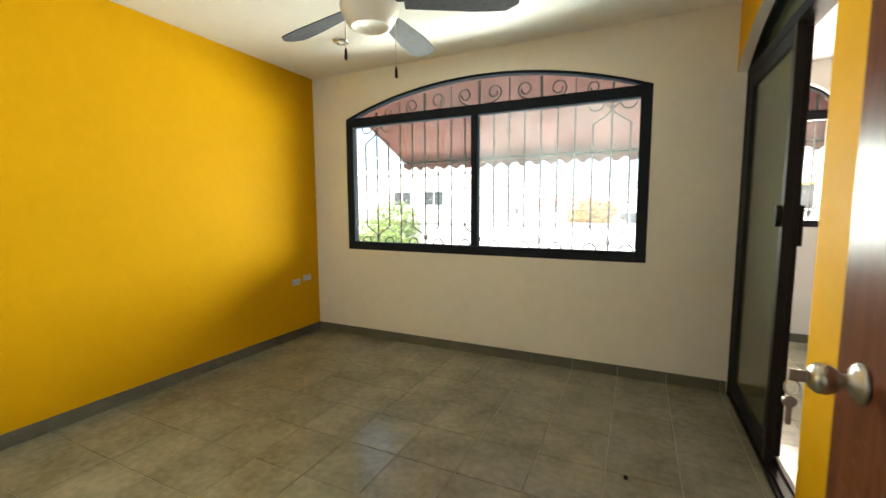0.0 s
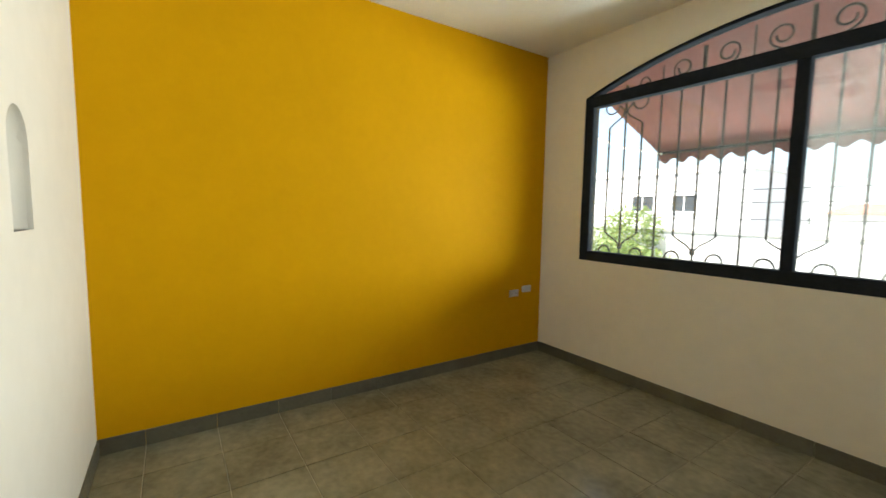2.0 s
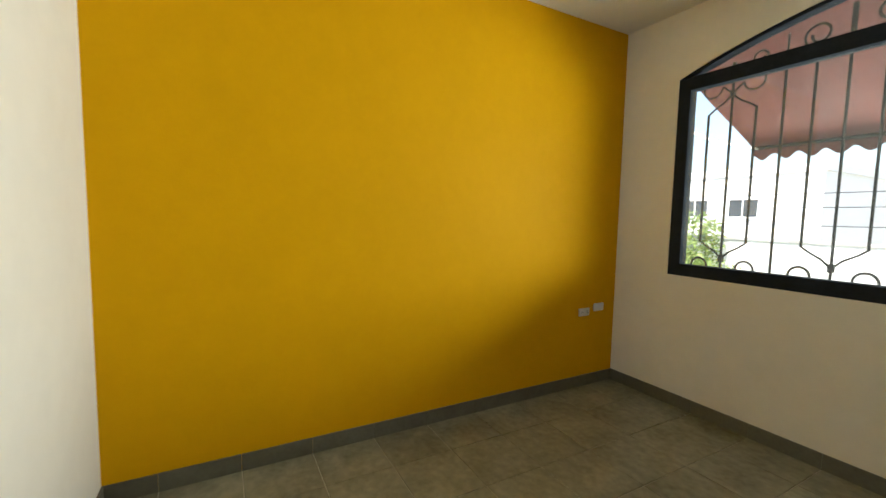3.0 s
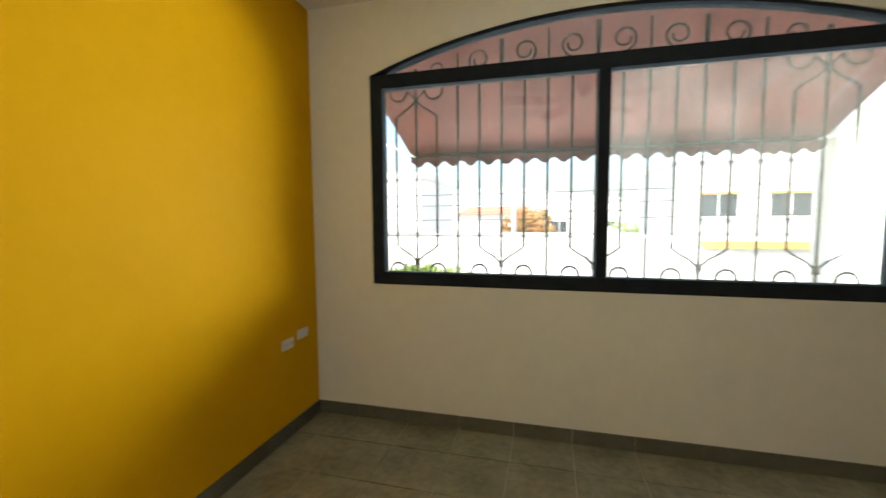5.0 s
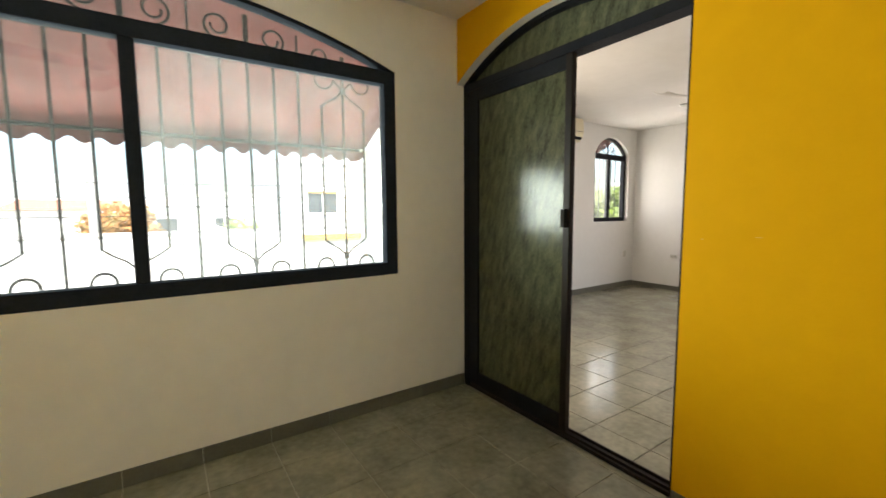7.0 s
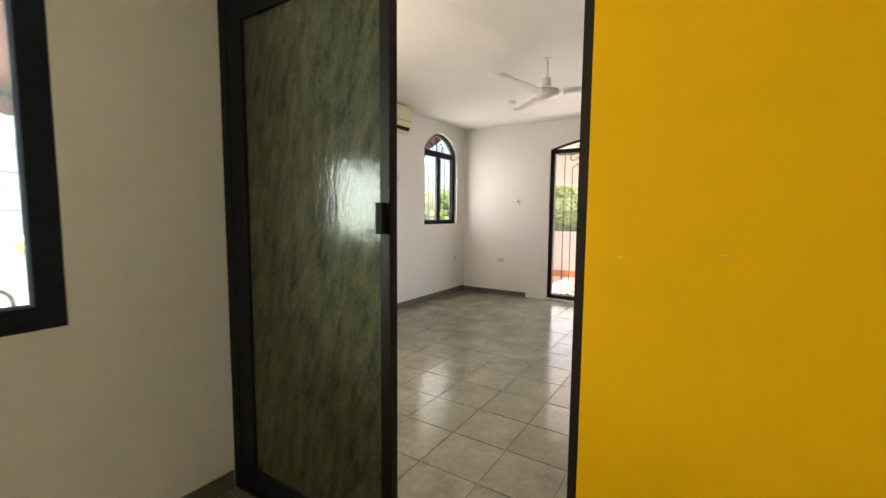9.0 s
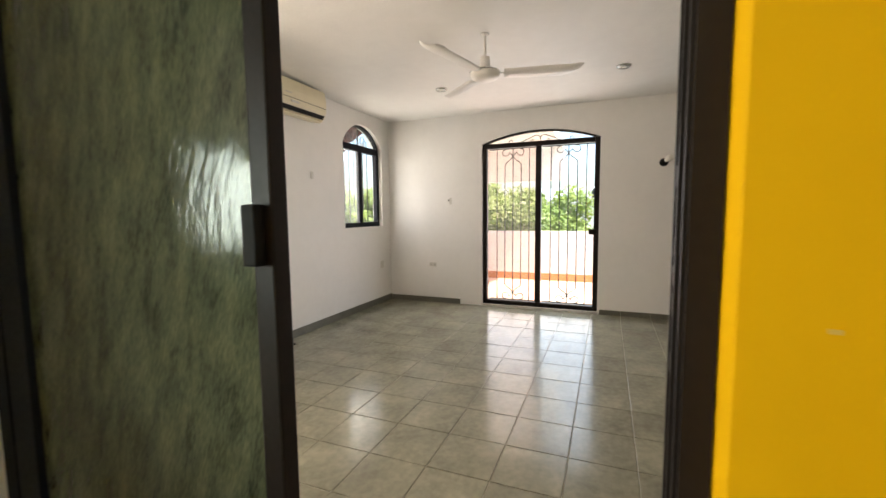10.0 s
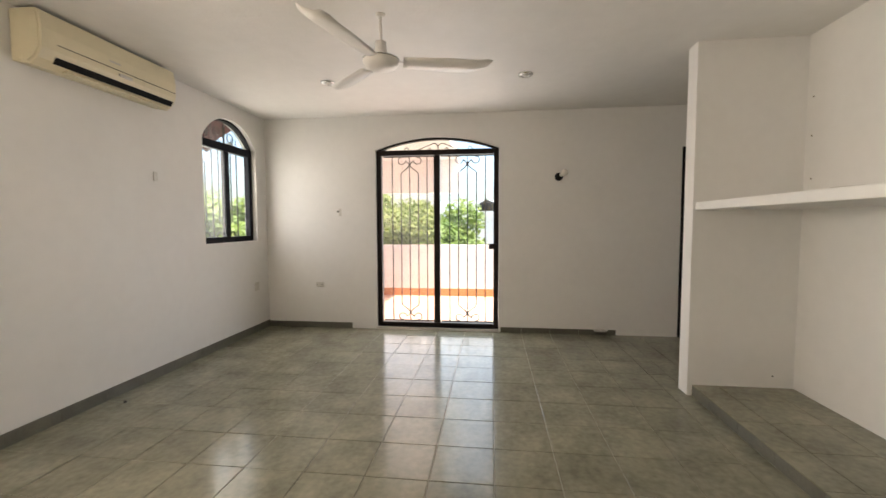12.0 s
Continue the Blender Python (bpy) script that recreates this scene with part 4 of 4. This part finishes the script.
house(-6.0, 48, 12, 8, 4.4, "white house with a red tiled roof", [(-3, 1.5, 1.4, 1.2), (2, 1.5, 1.4, 1.2)], None, ROOFRED)
house(-27, 46, 12, 9, 6.0, "far white two-storey house", [(-3, 3.4, 1.6, 1.1), (3, 3.4, 1.6, 1.1)])
house(18, 50, 12, 9, 6.6, "far white two-storey house", [(-3, 3.6, 1.6, 1.1), (3, 3.6, 1.6, 1.1)])
house(-16, 75, 16, 9, 6.2, "far flat-roofed white building", [(-5, 3.4, 1.6, 1.1), (0, 3.4, 1.6, 1.1), (5, 3.4, 1.6, 1.1)])
house(6, 85, 18, 9, 7.5, "far flat-roofed white building", [(-5, 3.4, 1.6, 1.1), (0, 3.4, 1.6, 1.1), (5, 3.4, 1.6, 1.1)])
house(34, 1, 9, 8, 5.0, "white house behind the trees", [(-2, 3, 1.4, 1.0)])
gar = thing("neighbour_garage", "low white garage with an ochre roof edge", "garage", at=(2.4, 9.5, G))
part("wall", B(-3.1, 3.0, 0, 5, 0, 3.88), STUCCO, gar)
part("roof_edge", B(-1.5, 3.05, -0.06, 0.12, 3.88, 4.0), YTRIM, gar, "ochre yellow roof edge")
bm = bmesh.new()
for i in range(16):
    a, b = i / 16, (i + 1) / 16
    slab(bm, "x", -3.1 + 1.6 * a, -3.1 + 1.6 * b, 0.0, 0.14, (3.88, 3.90 + 0.38 * (1 - a) ** 2), (3.88, 3.90 + 0.38 * (1 - b) ** 2))
part("parapet", bm, STUCCO, gar, "white parapet sweeping down in a curve")
fence = thing("garden_wall", "long white garden wall along the street", "garden wall", at=(0, 15.0, G))
part("wall", B(-22, 12, 0, 0.2, 0, 3.85), STUCCO, fence)
part("coping", B(-22, 12, -0.04, 0.24, 3.85, 3.93), CONCRETE, fence)


def tree(x, y, z0, trunk_h, r, hgt, n, label, leaf, seed, size=0.16, group=""):
    """A tapered trunk, limbs, and a crown of many small leaves."""
    rg = random.Random(seed)
    o = thing("tree", label, "tree", at=(x, y, z0), group=group)
    bm = bmesh.new()
    top = Vector((0, 0, trunk_h))
    rings = [(0.16, 0.0), (0.12, trunk_h * 0.4), (0.10, trunk_h), (0.05, trunk_h + hgt * 0.4)]
    lathe(bm, rings, n=10)
    ends = []
    for i in range(9):
        a = i * 2.4 + rg.random()
        e = Vector((math.cos(a) * r * rg.uniform(0.45, 0.8), math.sin(a) * r * rg.uniform(0.45, 0.8), trunk_h + hgt * rg.uniform(0.2, 0.85)))
        s = top * rg.uniform(0.75, 1.05)
        tube(bm, [s, s.lerp(e, 0.5) + Vector((0, 0, hgt * 0.06)), e], 0.03, 5)
        ends.append(e)
    part("trunk", bm, BARK, o, smooth=True)
    verts, faces = [], []
    cl = [(Vector((0, 0, trunk_h + hgt * 0.5)), r * 0.6)] + [(e, r * rg.uniform(0.28, 0.45)) for e in ends]
    for i in range(n):
        c, cr = cl[rg.randrange(len(cl))]
        d = Vector((rg.gauss(0, 1), rg.gauss(0, 1), rg.gauss(0, 0.8))).normalized()
        p = c + d * cr * rg.uniform(0.55, 1.08)
        u = Vector((rg.gauss(0, 1), rg.gauss(0, 1), rg.gauss(0, 0.6))).normalized()
        v = u.orthogonal().normalized()
        s = size * rg.uniform(0.6, 1.3)
        b = len(verts)
        verts += [p - u * s, p + v * s * 0.45, p + u * s, p - v * s * 0.45]
        faces.append((b, b + 1, b + 2, b + 3))
    me = bpy.data.meshes.new("crown")
    me.from_pydata(verts, [], faces)
    me.materials.append(leaf)
    cw = new("crown", me)
    cw.parent = o
    return o


tree(-9.0, 12.6, G, 1.2, 2.3, 3.3, 17000, "dense green garden tree", LEAF, 1, 0.075)
tree(-5.6, 14.0, G, 1.0, 1.4, 2.0, 2500, "small green garden tree", LEAF, 11)
tree(-3.2, 33, G, 2.2, 2.1, 2.4, 3000, "tree with orange blossoms", FLOWER, 2, 0.2)
tree(4.0, 31, G, 1.5, 2.0, 2.4, 2500, "small green street tree", LEAF2, 3, 0.2)
for i, (x, y, r, h, lf) in enumerate(((17.5, 6.2, 2.6, 3.6, LEAF), (19.5, 4.7, 2.2, 3.2, LEAF2), (20.5, -1.2, 2.2, 3.0, LEAF2), (21.0, 8.8, 2.8, 3.8, LEAF), (22, -2.5, 2.4, 2.9, LEAF))):
    tree(x, y, G, 2.2, r, h, 13000, "leafy green tree beyond the terrace", lf, 20 + i, 0.115, "trees beyond the terrace")
for i, (x, y, r, h, lf) in enumerate(((9.0, 9.6, 1.6, 3.3, LEAF2), (11.8, 11.6, 2.2, 3.6, LEAF), (12.6, 8.8, 1.8, 3.0, LEAF2))):
    tree(x, y, G, 2.2, r, h, 11000, "leafy green tree beside the house", lf, 40 + i, 0.10, "trees beside the house")

tank = thing("water_tank", "dark rooftop water tank", "water tank", at=(33.5, 2.75, G + 5.0))
part("tank", lathe(bmesh.new(), [(0.6, 0.0), (0.62, 0.1), (0.62, 1.0), (0.5, 1.2), (0.2, 1.3), (0.2, 1.38)]), DARK, tank, smooth=True)

pole = thing("utility_pole", "concrete utility pole with a crossarm", "utility pole", at=(-3.4, 20.6, G))
part("pole", lathe(bmesh.new(), [(0.16, 0), (0.10, 8.5)], n=12), CONCRETE, pole, smooth=True)
part("crossarm", B(-0.9, 0.9, -0.06, 0.06, 7.9, 8.02), CONCRETE, pole)
for i, (za, off) in enumerate(((3.2, 0), (3.9, 0.3), (4.4, -0.3))):
    pts = [(-70 + 4 * k, 20.6 + off, G + za + 0.9 * ((k % 10) / 10 - 0.5) ** 2 + 1.1) for k in range(36)]
    tagged(part("power_line", tube(bmesh.new(), pts, 0.018, 4), DARK), "thin dark overhead power line", "power line")

bm = bmesh.new()
rg = random.Random(9)
for ring in range(2):
    prev = None
    for i in range(121):
        a = i * math.tau / 120
        d = 620 + ring * 140
        hgt = 26 + ring * 28 + 26 * noise.noise((math.cos(a) * 3 + ring * 5, math.sin(a) * 3, 0.0)) + 5 * noise.noise((math.cos(a) * 14, math.sin(a) * 14, ring))
        cur = (bm.verts.new((d * math.cos(a), d * math.sin(a), G - 2)), bm.verts.new(((d + 90) * math.cos(a), (d + 90) * math.sin(a), G + max(hgt, 6))))
        if prev:
            bm.faces.new((prev[0], cur[0], cur[1], prev[1]))
        prev = cur
tagged(part("backdrop", bm, HILL), "hazy blue-grey hills on the horizon", "hills", kind="structure")


# ---------------------------------------------------------------- tiles and skirting
TS, X0, Y0 = 0.3222, -1.606, 2.340
tile_mesh = {}


def piece(name, key, make, material, parent, loc):
    if key not in tile_mesh:
        bm = make()
        me = bpy.data.meshes.new(name)
        bm.to_mesh(me)
        bm.free()
        me.materials.append(material)
        tile_mesh[key] = me
    o = new(name, tile_mesh[key])
    o.parent = parent
    o.location = loc
    return o


def flat_tile(w, d, h=0.004, b=0.0022):
    """A tile with eased edges, its top at z=0."""
    bm = bmesh.new()
    lo = [bm.verts.new((x, y, -h - 0.004)) for x, y in ((0, 0), (w, 0), (w, d), (0, d))]
    md = [bm.verts.new((x, y, -0.0012)) for x, y in ((0, 0), (w, 0), (w, d), (0, d))]
    hi = [bm.verts.new((x, y, 0)) for x, y in ((b, b), (w - b, b), (w - b, d - b), (b, d - b))]
    for u, v in ((lo, md), (md, hi)):
        for k in range(4):
            bm.faces.new((u[k], u[(k + 1) % 4], v[(k + 1) % 4], v[k]))
    bm.faces.new(hi)
    return bm


def lay(parent, x0, x1, y0, y1, z, grout=0.0040):
    i0, i1 = math.floor((x0 - X0) / TS), math.ceil((x1 - X0) / TS)
    j0, j1 = math.floor((y0 - Y0) / TS), math.ceil((y1 - Y0) / TS)
    rg = random.Random(2)
    for i in range(i0, i1):
        for j in range(j0, j1):
            a, b = max(X0 + i * TS + grout / 2, x0), min(X0 + (i + 1) * TS - grout / 2, x1)
            c, d = max(Y0 + j * TS + grout / 2, y0), min(Y0 + (j + 1) * TS - grout / 2, y1)
            if b - a < 0.008 or d - c < 0.008:
                continue
            o = piece("tile", (round(b - a, 3), round(d - c, 3)), lambda: flat_tile(b - a, d - c), TILE, parent, (a, c, z + rg.uniform(-0.0006, 0.0006)))
            o.rotation_euler = (rg.gauss(0, 0.0012), rg.gauss(0, 0.0012), 0)


lay(floor, XW, XE, YS, YN, 0.0)
lay(floor, X2W, X2E, ALC_Y, Y2N, 0.0)
lay(floor, FIN_X1, X2E, NOOK_S, ALC_Y, 0.0)
lay(floor, XE, X2W - 0.095, SD[0], SD[1], 0.0)
lay(floor, DOOR[0] + 0.03, DOOR[1], -1.1, YS, 0.0)
lay(alc, X2W + T, FIN_X0, ALC_BACK, ALC_Y, 0.080)


def skirt(axis, u0, u1, w, side, parent, h=0.082, t=0.009, z=0.0):
    """Skirting tiles with narrow joints along a wall; side: +1 or -1, the way they face."""
    u = u0
    off = (u0 - (X0 if axis == "x" else Y0)) % TS
    first = TS - off
    while u < u1 - 0.005:
        e = min(u + (first if u == u0 else TS), u1)
        L = e - u - 0.0016
        if L > 0.01:
            lo, hi = (0, t) if side > 0 else (-t, 0)
            mk = (lambda: B(0, L, lo, hi, 0, h, 0.002)) if axis == "x" else (lambda: B(lo, hi, 0, L, 0, h, 0.002))
            piece("skirting_tile", ("s", axis, side, round(L, 3), h), mk, BASE, parent, (u, w, z) if axis == "x" else (w, u, z))
        u = e


sk = thing("baseboard_small_room", "grey ceramic tile skirting", "baseboard", kind="structure")
skirt("y", YS, YN, XW, 1, sk)
skirt("x", XW + 0.01, XE + 0.05, YN, -1, sk)
skirt("x", XW + 0.01, DOOR[0] - 0.03, YS, 1, sk)
skirt("y", YS + 0.01, SD[0], XE, -1, sk)
sk2 = thing("baseboard_large_room", "grey ceramic tile skirting, broken off beside the terrace door", "baseboard", kind="structure")
skirt("x", X2W, X2E, Y2N, -1, sk2)
skirt("y", 4.03, Y2N - 0.01, X2E, -1, sk2, 0.07)
skirt("y", 0.97, 2.255, X2E, -1, sk2, 0.06)
skirt("y", 3.58, Y2N - 0.01, X2W, 1, sk2)
skirt("x", X2W + T, FIN_X1, ALC_Y, -1, alc, 0.072)
